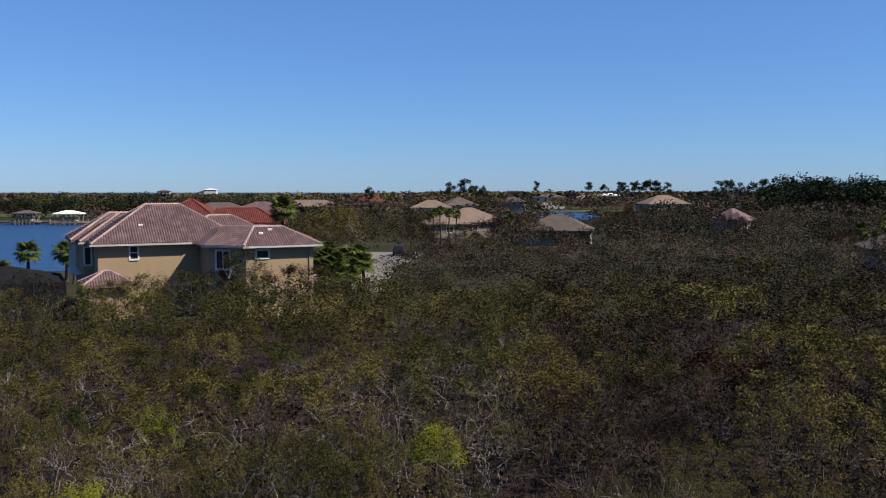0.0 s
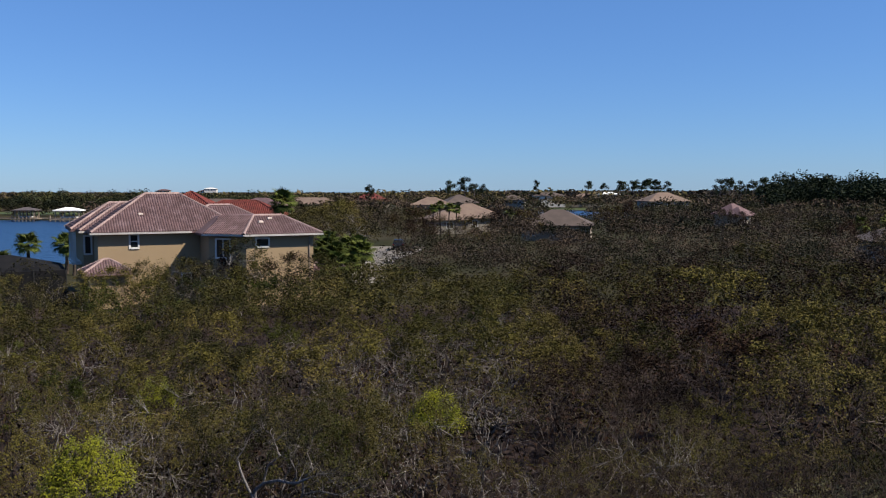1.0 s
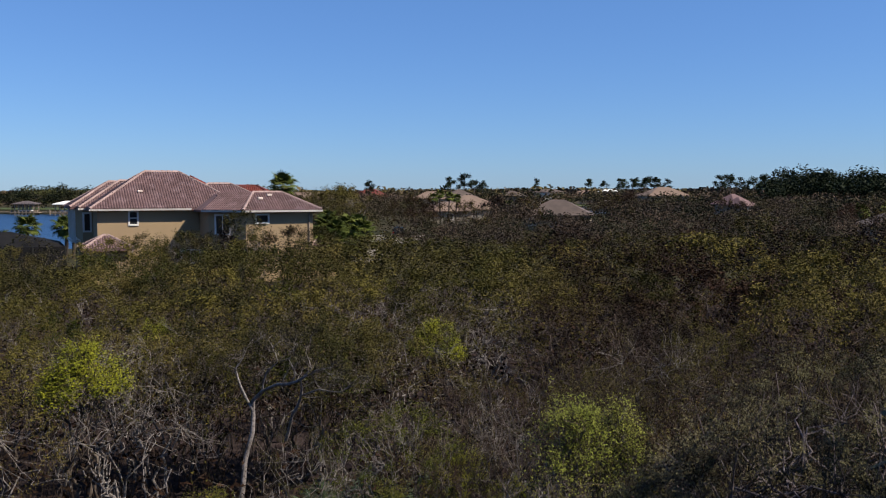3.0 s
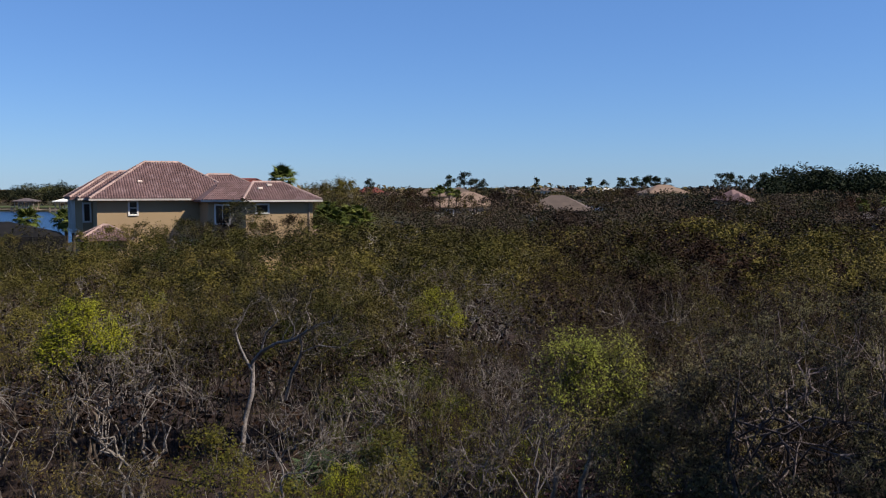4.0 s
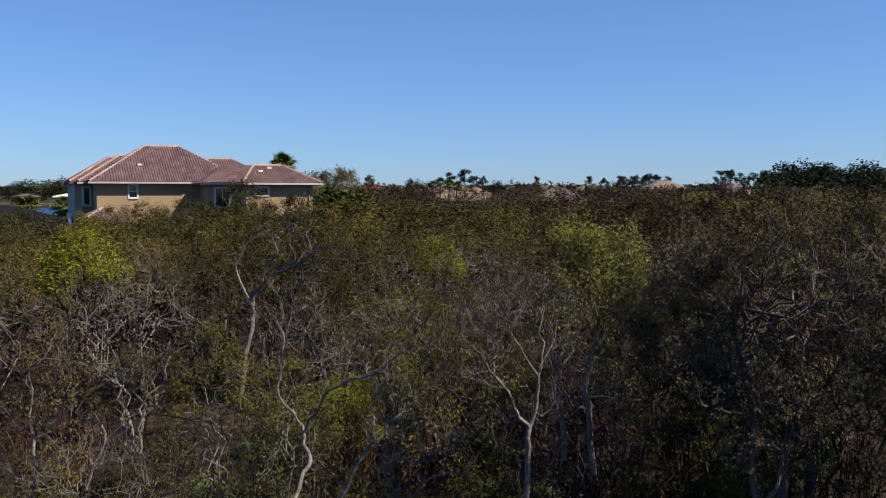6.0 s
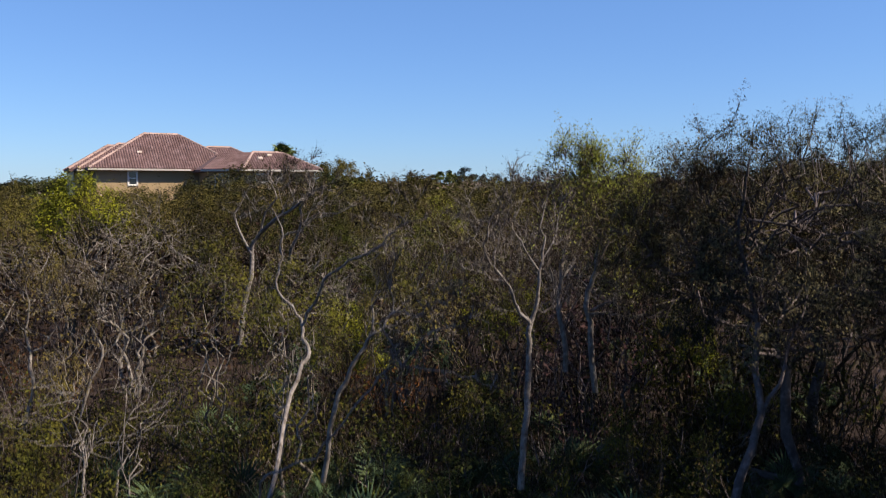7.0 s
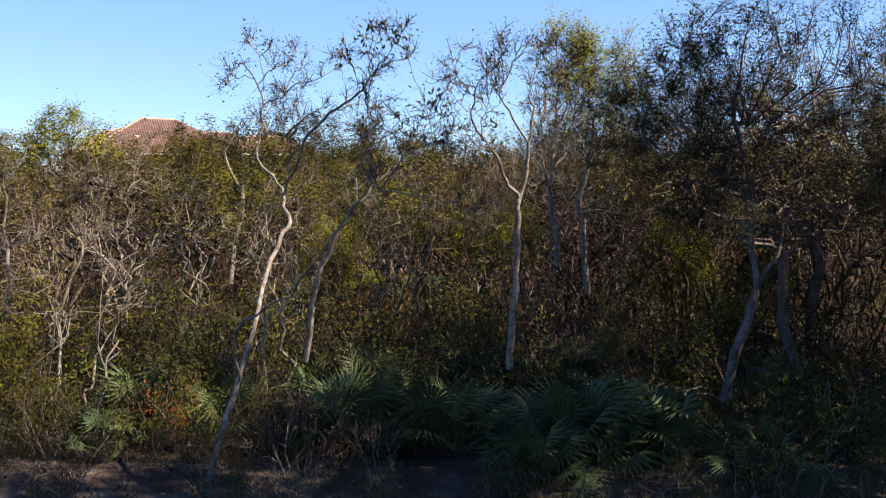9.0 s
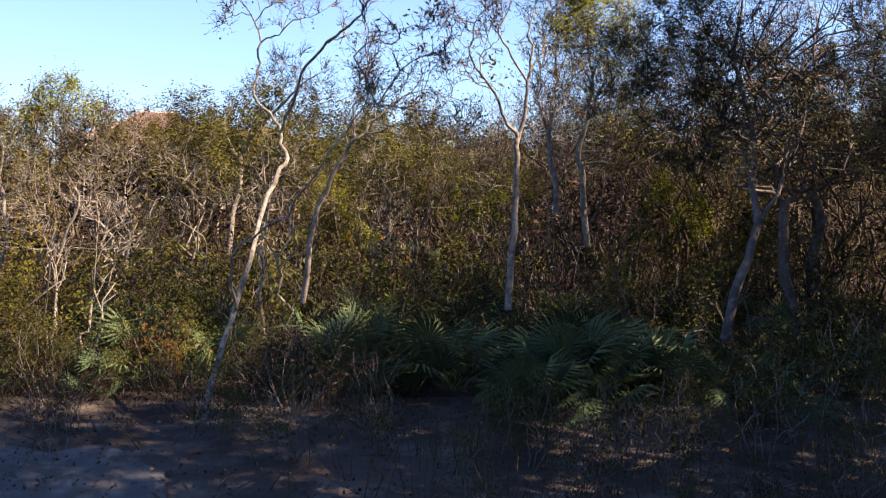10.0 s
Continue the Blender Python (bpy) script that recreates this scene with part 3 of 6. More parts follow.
woods("lake_shore_trees", 15, 277, 345, 8.4, 8.6, 5.4, 330, 0.5, "shore", "dark shore trees beyond the lake", 0.6, 1.0, -230, -60)
woods("pine_woods", 16, 300, 420, 10.0, 15.0, 6.5, 380, 0.76, "pine", "tall dark green pine wood", 0.6, 1.0, 110, 260, low_slope=0.385)


# ---------------------------------------------------------------- houses
def hip_roof_bm(u0, u1, v0, v1, z, rise_per_run, thick=0.18):
    """A hipped roof over a rectangle, as a closed body."""
    bm = bmesh.new()
    w, d = u1 - u0, v1 - v0
    r = min(w, d) / 2
    h = r * rise_per_run
    lo = [bm.verts.new((x, y, z - thick)) for x, y in ((u0, v0), (u1, v0), (u1, v1), (u0, v1))]
    hi = [bm.verts.new((x, y, z)) for x, y in ((u0, v0), (u1, v0), (u1, v1), (u0, v1))]
    if w >= d:
        a, b = bm.verts.new((u0 + r, v0 + r, z + h)), bm.verts.new((u1 - r + 1e-4, v0 + r, z + h))
        slopes = ((hi[0], hi[1], b, a), (hi[1], hi[2], b), (hi[2], hi[3], a, b), (hi[3], hi[0], a))
    else:
        a, b = bm.verts.new((u0 + r, v0 + r, z + h)), bm.verts.new((u0 + r, v1 - r + 1e-4, z + h))
        slopes = ((hi[0], hi[1], a), (hi[1], hi[2], b, a), (hi[2], hi[3], b), (hi[3], hi[0], a, b))
    for s in slopes:
        bm.faces.new(s)
    bm.faces.new(lo[::-1])
    for i in range(4):
        bm.faces.new((lo[i], lo[(i + 1) % 4], hi[(i + 1) % 4], hi[i]))
    return bm, (a.co.copy(), b.co.copy(), h)


def slope_tiles(corner_pts, mat, parent, name="tiling", wide=0.26, deep=0.34, high=0.06):
    """Barrel tiles in courses over one slope: eave left, eave right, then the upper corners (one or two)."""
    e0, e1 = Vector(corner_pts[0]), Vector(corner_pts[1])
    ups = [Vector(p) for p in corner_pts[2:]]
    ax = (e1 - e0).normalized()
    nrm = ax.cross(ups[0] - e0).normalized()
    up = nrm.cross(ax)
    length = (e1 - e0).length
    top = max((p - e0).dot(up) for p in ups)
    poly = [(0.0, 0.0), (length, 0.0)] + [((p - e0).dot(ax), (p - e0).dot(up)) for p in ups]

    def span(t):
        """The slope's extent along the eave at a height t up it."""
        xs = []
        for i in range(len(poly)):
            (x0, y0), (x1, y1) = poly[i], poly[(i + 1) % len(poly)]
            if (y0 - t) * (y1 - t) <= 0 and abs(y1 - y0) > 1e-6:
                xs.append(x0 + (x1 - x0) * (t - y0) / (y1 - y0))
        return (min(xs), max(xs)) if len(xs) > 1 else (1, 0)

    vs, fs, ft = [], [], []
    rows = max(1, int(top / deep))
    for j in range(rows):
        t0, t1 = j * deep, (j + 1) * deep + 0.02
        lo, hi = span(t0 + deep * 0.5)
        i0, i1 = math.ceil(lo / wide - 0.3), math.floor(hi / wide - 0.7)
        for i in range(i0, i1 + 1):
            s0 = i * wide
            k = len(vs)
            for t, lift in ((t0, 0.035), (t1, 0.012)):
                for s, h in ((0.0, 0.004), (0.28, high), (0.62, high), (0.9, 0.004)):
                    vs.append(e0 + ax * (s0 + s * wide) + up * t + nrm * (h + lift))
            for q in range(3):
                fs.append((k + q, k + q + 1, k + q + 5, k + q + 4))
            vs += [e0 + ax * s0 + up * t0, e0 + ax * (s0 + 0.9 * wide) + up * t0]
            fs.append((k + 8, k + 9, k + 2, k + 1))
    if not vs:
        return
    me = mesh_of(name, [(np.array([tuple(v) for v in vs]), np.array(fs))], mat)
    tagged(child(name, me, parent), kind="stuff")


def cap_line(a, b, mat, parent, name="ridge_capping", r=0.13, step=0.42):
    """A row of half-round cap tiles along a hip or a ridge."""
    a, b = Vector(a), Vector(b)
    d = (b - a)
    n = max(1, int(d.length / step))
    ax = d.normalized()
    side = ax.cross(Vector((0, 0, 1))).normalized()
    up = side.cross(ax)
    vs, fs = [], []
    for i in range(n):
        p0, p1 = a + d * (i / n), a + d * ((i + 1.06) / n)
        k = len(vs)
        for p, rr in ((p0, r), (p1, r * 0.86)):
            for w in (-0.2, 0.75, 1.57, 2.39, 3.34):
                vs.append(p + side * (rr * math.cos(w)) + up * (rr * math.sin(w) + 0.03))
        for q in range(4):
            fs.append((k + q, k + q + 1, k + q + 6, k + q + 5))
        fs.append((k, k + 1, k + 3, k + 4))
    tagged(child(name, mesh_of(name, [(np.array([tuple(v) for v in vs]), np.array(fs))], mat), parent), kind="stuff")


def hip_roof(parent, u0, u1, v0, v1, z, pitch, mat, cap=None, tiles=True, name="roof", under=None, deep=0.34, wide=0.26):
    bm, (a, b, h) = hip_roof_bm(u0, u1, v0, v1, z, pitch)
    roof = part(name, bm, under or mat, parent)
    c = [Vector((u0, v0, z)), Vector((u1, v0, z)), Vector((u1, v1, z)), Vector((u0, v1, z))]
    if tiles:
        if u1 - u0 >= v1 - v0:
            sl = ((c[0], c[1], b, a), (c[1], c[2], b), (c[2], c[3], a, b), (c[3], c[0], a))
        else:
            sl = ((c[0], c[1], a), (c[1], c[2], b, a), (c[2], c[3], b), (c[3], c[0], a, b))
        for s in sl:
            slope_tiles(s, mat, roof, wide=wide, deep=deep)
    if cap:
        cap_line(a, b, cap, roof)
        for i, corner in enumerate(c):
            if u1 - u0 >= v1 - v0:
                cap_line(corner, a if i in (0, 3) else b, cap, roof)
            else:
                cap_line(corner, a if i in (0, 1) else b, cap, roof)
    return roof


def wall_block(parent, u0, u1, v0, v1, z0, z1, mat, name="wall"):
    return box_part(name, (u0, v0, z0), (u1, v1, z1), mat, parent)


def prism(parent, outline, z0, z1, mat, name="wall"):
    bm = bmesh.new()
    lo = [bm.verts.new((u, v, z0)) for u, v in outline]
    hi = [bm.verts.new((u, v, z1)) for u, v in outline]
    n = len(outline)
    bm.faces.new(lo)
    bm.faces.new(hi)
    for i in range(n):
        bm.faces.new((lo[i], lo[(i + 1) % n], hi[(i + 1) % n], hi[i]))
    bmesh.ops.recalc_face_normals(bm, faces=bm.faces)
    return part(name, bm, mat, parent)


def wing_roof(parent, z):
    """The wing's roof: a front slope, a right slope and a slope across its cut-off front-left corner."""
    a, b, c = Vector((7.7, -3.9, z)), Vector((10.4, -6.7, z)), Vector((17.05, -6.7, z))
    d, e = Vector((17.05, 2.0, z)), Vector((7.7, 2.0, z))
    l1, r1, r2 = Vector((11.9, -4.1, z + 1.45)), Vector((14.3, -4.1, z + 1.45)), Vector((14.3, 2.0, z + 1.45))
    t0, t1 = Vector((9.9, -1.5, z + 1.35)), Vector((9.9, 2.0, z + 1.35))
    bm = bmesh.new()
    vs = [bm.verts.new(p) for p in (a, b, c, d, e, l1, r1, r2, t0, t1)]
    lo = [bm.verts.new(p - Vector((0, 0, 0.18))) for p in (a, b, c, d, e)]
    for q in ((1, 2, 6, 5), (2, 3, 7, 6), (0, 1, 5), (0, 5, 8), (4, 0, 8, 9), (5, 6, 8), (8, 6, 7), (8, 7, 9), (9, 7, 3), (9, 3, 4)):
        bm.faces.new([vs[i] for i in q])
    bm.faces.new(lo[::-1])
    for i in range(5):
        bm.faces.new((lo[i], lo[(i + 1) % 5], vs[(i + 1) % 5], vs[i]))
    roof = part("roof", bm, M["tile"], parent)
    for s in ((b, c, r1, l1), (c, d, r2, r1), (a, b, l1, t0)):
        slope_tiles(s, M["tile"], roof, wide=0.21, deep=0.32)
    for p, q in ((b, l1), (l1, r1), (c, r1)):
        cap_line(p, q, M["tile_cap"], roof)
    return roof


def window_on_front(parent, u, z, w, h, v, cols=1, rows=2, trim=0.11, name="window"):
    """A window on a wall that faces -v: raised white surround, sash bars and dark panes set back in it."""
    win = empty(name)
    win.parent = parent
    bm = bmesh.new()
    o = 0.06
    for lo, hi in (((u - trim, v - o, z - trim), (u, v + 0.02, z + h + trim)), ((u + w, v - o, z - trim), (u + w + trim, v + 0.02, z + h + trim)),
                   ((u, v - o, z + h), (u + w, v + 0.02, z + h + trim)), ((u, v - o - 0.03, z - trim), (u + w, v + 0.02, z))):
        add_box(bm, lo, hi)
    part("frame", bm, M["white"], win, "white raised stucco surround")
    bar = 0.035
    for c in range(cols):
        for r in range(rows):
            x0, x1 = u + w * c / cols, u + w * (c + 1) / cols
            y0, y1 = z + h * r / rows, z + h * (r + 1) / rows
            bm = bmesh.new()
            for lo, hi in (((x0, v - 0.03, y0), (x0 + bar, v + 0.01, y1)), ((x1 - bar, v - 0.03, y0), (x1, v + 0.01, y1)),
                           ((x0 + bar, v - 0.03, y0), (x1 - bar, v + 0.01, y0 + bar)), ((x0 + bar, v - 0.03, y1 - bar), (x1 - bar, v + 0.01, y1))):
                add_box(bm, lo, hi)
            part("sash", bm, M["white"], win)
            box_part("pane", (x0 + bar, v - 0.012, y0 + bar), (x1 - bar, v - 0.004, y1 - bar), M["pane"], win)
    return win


def gutter(parent, pts, mat, name="gutter"):
    bm = bmesh.new()
    for a, b in pts:
        lo = [min(a[i], b[i]) for i in range(3)]
        hi = [max(a[i], b[i]) for i in range(3)]
        add_box(bm, (lo[0] - 0.06, lo[1] - 0.06, lo[2] - 0.17), (hi[0] + 0.06, hi[1] + 0.06, hi[2] - 0.02))
    return part(name, bm, mat, parent, "white eaves gutter")


def main_house():
    m = pose(-28.42, 69.84, 0, 0, 0, 27)
    ob = empty("house", m)
    tagged(ob, "two-storey tan stucco house with a hipped brown-pink tile roof", "house")
    base, ev, pit = -0.8, 5.68, 0.63
    # main block, its rear-left block, the mid bay, the wing and the rear block
    wall_block(ob, 0.0, 11.7, 0.0, 8.8, base, ev - 0.1, M["stucco"])
    wall_block(ob, -0.85, 0.0, 3.8, 8.8, base, ev - 0.1, M["stucco"])
    prism(ob, [(8.25, 0.0), (8.25, -3.7), (10.75, -6.1), (16.45, -6.1), (16.45, 0.0)], base, ev - 0.16, M["stucco"])
    wall_block(ob, 11.7, 15.2, 0.0, 7.5, base, ev - 0.16, M["stucco"])
    hip_roof(ob, -0.6, 12.3, -0.6, 9.4, ev, pit, M["tile"], M["tile_cap"], deep=0.32, wide=0.21)
    hip_roof(ob, -1.15, 9.0, 3.4, 10.8, ev + 0.02, pit, M["tile"], M["tile_cap"], deep=0.32, wide=0.21)
    hip_roof(ob, -1.7, 8.0, 6.2, 13.4, ev + 0.03, pit, M["tile"], M["tile_cap"], deep=0.32, wide=0.21)
    wing_roof(ob, ev - 0.12)
    hip_roof(ob, 6.0, 15.8, 0.3, 8.1, ev - 0.05, 0.55, M["tile"], M["tile_cap"], deep=0.32, wide=0.21)
    gutter(ob, [((-0.6, -0.62, ev), (7.4, -0.62, ev)), ((-1.15, 3.38, ev), (-0.6, 3.38, ev))], M["fascia"])
    gutter(ob, [((10.5, -6.72, ev - 0.1), (17.05, -6.72, ev - 0.1)), ((17.07, -6.7, ev - 0.1), (17.07, 0.0, ev - 0.1))], M["fascia"])
    gutter(ob, [((0.0, 0.0, ev - 0.1), (3.85, 0.0, ev - 0.1))], M["fascia"]).matrix_local = pose(7.68, -3.94, 0, 0, 0, -46)
    window_on_front(ob, 2.52, 4.34, 0.62, 1.08, 0.0)
    window_on_front(ob, 0.7, 3.62, 1.25, 1.5, 0.0, 2, 1).matrix_local = pose(8.25, -3.7, 0, 0, 0, -43.8)
    window_on_front(ob, 11.6, 4.55, 1.0, 0.62, -6.1, 1, 1)
    window_on_front(ob, 6.7, 1.0, 1.5, 1.0, 0.0, 2, 1)
    window_on_front(ob, -0.72, 3.7, 0.5, 1.5, 3.8, 1, 1)
    wall_block(ob, -0.85, 7.4, 8.8, 13.2, base, ev - 0.1, M["stucco"])
    # balcony at the far left corner
    box_part("balcony_floor", (-1.6, 6.2, 2.6), (-0.85, 12.6, 2.8), M["white"], ob)
    for v in (6.7, 9.0, 12.0):
        box_part("balcony_column", (-1.5, v - 0.14, 2.8), (-1.22, v + 0.14, ev - 0.15), M["white"], ob, bevel=0.03)
    box_part("downspout", (16.05, -6.2, base), (16.15, -6.1, ev - 0.25), M["timber"], ob, "brown downspout")
    # porch roof at the ground floor
    wall_block(ob, -0.9, 2.0, -2.0, 0.0, base, 2.42, M["stucco"], "porch_wall")
    hip_roof(ob, -1.45, 2.55, -2.6, 1.0, 2.5, 0.55, M["tile"], M["tile_cap"], name="porch_roof", deep=0.32, wide=0.21)
    hip_roof(ob, 16.4, 19.5, -5.6, -2.0, 2.5, 0.5, M["tile"], M["tile_cap"], name="side_roof")
    wall_block(ob, 16.45, 19.0, -5.0, -2.4, base, 2.42, M["stucco"], "side_wall")
    # roof vents
    for u, t in ((3.4, 0.42), (12.0, 0.45), (12.9, 0.6)):
        v0, z0, k = (-0.6, ev, pit) if u < 8 else (-6.7, ev - 0.1, 0.56)
        run = t * (5.0 if u < 8 else 3.3)
        box_part("roof_vent", (u, v0 + run - 0.15, z0 + run * k + 0.02), (u + 0.4, v0 + run + 0.2, z0 + run * k + 0.22), M["vent_pale"], ob, bevel=0.05)
    # pool enclosure
    cage = empty("pool_enclosure", pose(-28.42, 69.84, 0, 0, 0, 27))
    tagged(cage, "black screened pool enclosure beside the tan house", "enclosure")
    bm, _ = hip_roof_bm(-12.0, -2.4, 1.0, 9.0, 2.6, 0.28, 0.06)
    part("screen_roof", bm, M["screen"], cage)
    for v in (1.0, 9.0):
        box_part("screen_wall", (-12.0, v - 0.02, -0.8), (-2.4, v + 0.02, 2.55), M["screen"], cage)
    for u in (-12.0, -9.6, -7.2, -4.8, -2.4):
        box_part("post", (u - 0.05, 0.93, -0.8), (u + 0.05, 1.03, 2.62), M["rubber"], cage)


main_house()


def plain_house(x, y, turn, w, d, eave, pitch, roof, wall, label, windows=3, extra=None, tiles=False, cap=None, base=-0.5):
    """A hipped house further off, with walls, windows, a door and a second roof where it has one."""
    ob = empty("house", pose(x, y, 0, 0, 0, turn))
    tagged(ob, label, "house", "neighbourhood houses")
    wall_block(ob, -w / 2, w / 2, -d / 2, d / 2, base, eave - 0.1, wall)
    hip_roof(ob, -w / 2 - 0.6, w / 2 + 0.6, -d / 2 - 0.6, d / 2 + 0.6, eave, pitch, roof, cap, tiles)
    for i in range(windows):
        window_on_front(ob, -w / 2 + w * (i + 0.5) / windows - 0.6, eave - 1.9, 1.2, 1.3, -d / 2, 2, 1)
    if extra:
        u0, u1, v0, v1, e, p = extra
        wall_block(ob, u0 + 0.6, u1 - 0.6, v0 + 0.6, -d / 2, base, e - 0.1, wall)
        hip_roof(ob, u0, u1, v0, v1, e, p, roof, cap, tiles)
        window_on_front(ob, (u0 + u1) / 2 - 0.7, e - 1.9, 1.4, 1.3, v0 + 0.6, 2, 1)
    return ob


plain_house(-26.5, 111, 4, 10.4, 6, 6.0, 0.5, M["tile_red"], M["stucco_pale"], "house with a deep red barrel tile roof behind the tan house", 3,
            (-10.6, -1.6, -5.0, 4.0, 6.3, 0.6), True, M["tile_red"])
plain_house(-18.2, 99, 4, 4.2, 5, 4.4, 0.42, M["tile_red"], M["stucco_pale"], "low red-roofed garage behind palm trees", 2, None, True, M["tile_red"])
plain_house(6.0, 201, 12, 15, 13, 2.9, 0.45, M["shingle_tan"], M["stucco_pale"], "tan-roofed single-storey house behind four palms", 3, (-12, -2, -12, 0, 2.7, 0.4))
plain_house(22.5, 167, -12, 13, 10.5, 2.5, 0.5, M["shingle_grey"], M["stucco_pale"], "house with a grey-brown shingle roof in the scrub", 3)
plain_house(58.5, 172, 35, 5.6, 4.6, 4.5, 0.7, M["tile"], M["stucco_pale"], "house with a pinkish tile roof among bare trees", 2, (-3.6, 0.4, -4.6, 0, 4.3, 0.75))
plain_house(61.5, 114, -10, 9, 8, 2.5, 0.5, M["shingle_grey"], M["stucco_pale"], "grey-roofed house sunk in dark trees", 2)
plain_house(79, 306, 10, 15, 11, 5.4, 0.5, M["shingle_tan"], M["stucco_pale"], "brown-roofed house among russet trees", 3)
plain_house(-32, 376, 8, 16, 12, 4.6, 0.5, M["tile_red"], M["stucco_pale"], "distant house with an orange-red roof", 3)
plain_house(-52, 335, -6, 24, 12, 3.8, 0.4, M["shingle_tan"], M["stucco_pale"], "long distant house with a tan roof", 3)
plain_house(6, 322, 15, 12, 11, 4.6, 0.5, M["shingle_grey"], M["stucco_pale"], "distant house with a dark grey roof", 3)
plain_house(-4, 290, 0, 13, 10, 4.4, 0.45, M["shingle_tan"], M["stucco_pale"], "distant house with an orange-tan roof", 3)
plain_house(62, 500, 0, 18, 11, 6.2, 0.3, M["shingle_grey"], M["white"], "pale two-storey house across the small lake", 4)
plain_house(84, 505, -8, 15, 11, 5.0, 0.4, M["shingle_tan"], M["stucco_pale"], "pale tan house across the small lake", 3)
plain_house(34, 420, -8, 13, 11, 4.6, 0.4, M["shingle_grey"], M["stucco_pale"], "brown-roofed house near the small lake", 3)
plain_house(128, 660, 0, 15, 10, 6.4, 0.3, M["metal_roof"], M["white"], "distant white house with a pale roof", 3)
plain_house(-58, 222, 10, 16, 11, 4.6, 0.4, M["shingle_grey"], M["stucco_pale"], "grey-roofed house behind the red roof", 3)
plain_house(-46, 216, -15, 13, 10, 4.8, 0.45, M["tile"], M["stucco_pale"], "house with a brown tile roof behind the red roof", 3)
plain_house(-272, 1000, 5, 14, 10, 11.0, 0.3, M["white"], M["white"], "far white beach building above the trees", 4)
plain_house(-281, 1002, 5, 8, 10, 8.8, 0.3, M["tile"], M["white"], "low wing of the far white beach building", 2)
plain_house(-327, 1000, 5, 14, 10, 9.2, 0.3, M["tile"], M["stucco_pale"], "far tan beach building above the trees", 3)


def boathouse(x, y, w, d, roof, label, height=2.6):
    """A boat shelter over the water: piles, deck and a low roof."""
    ob = empty("boathouse", pose(x, y, -0.47, 0, 0, 6))
    tagged(ob, label, "boathouse", "boathouses")
    box_part("deck", (-w / 2 - 1.5, -d / 2, 0.7), (w / 2 + 1.5, d / 2, 0.9), M["timber"], ob)
    for i in range(6):
        for v in (-d / 2 + 0.2, d / 2 - 0.2):
            u = -w / 2 + w * i / 5
            box_part("post", (u - 0.12, v - 0.12, -0.6), (u + 0.12, v + 0.12, height + 0.9), M["timber"], ob)
    bm, _ = hip_roof_bm(-w / 2 - 0.6, w / 2 + 0.6, -d / 2 - 0.6, d / 2 + 0.6, height + 1.0, 0.3, 0.25)
    part("roof", bm, roof, ob)
    box_part("boat_lift", (-w / 2 + 1, -d / 2 + 1, 1.2), (w / 2 - 1, d / 2 - 1, 1.6), M["white"], ob, bevel=0.1)


boathouse(-115, 262, 6.9, 4.6, M["metal_roof"], "boathouse with a white metal roof on piles in the lake")
boathouse(-130, 266, 5.6, 4.6, M["bark_dark"], "weathered timber boathouse on piles in the lake")
pier = empty("dock", pose(-126, 268, -0.47))
tagged(pier, "long weathered timber dock along the lake shore", "dock")
box_part("deck", (-30, -0.9, 0.8), (26, 0.9, 1.0), M["timber"], pier)
for i in range(15):
    box_part("post", (-29.5 + 4 * i, -1.1, -0.6), (-29.2 + 4 * i, -0.8, 1.7), M["timber"], pier)


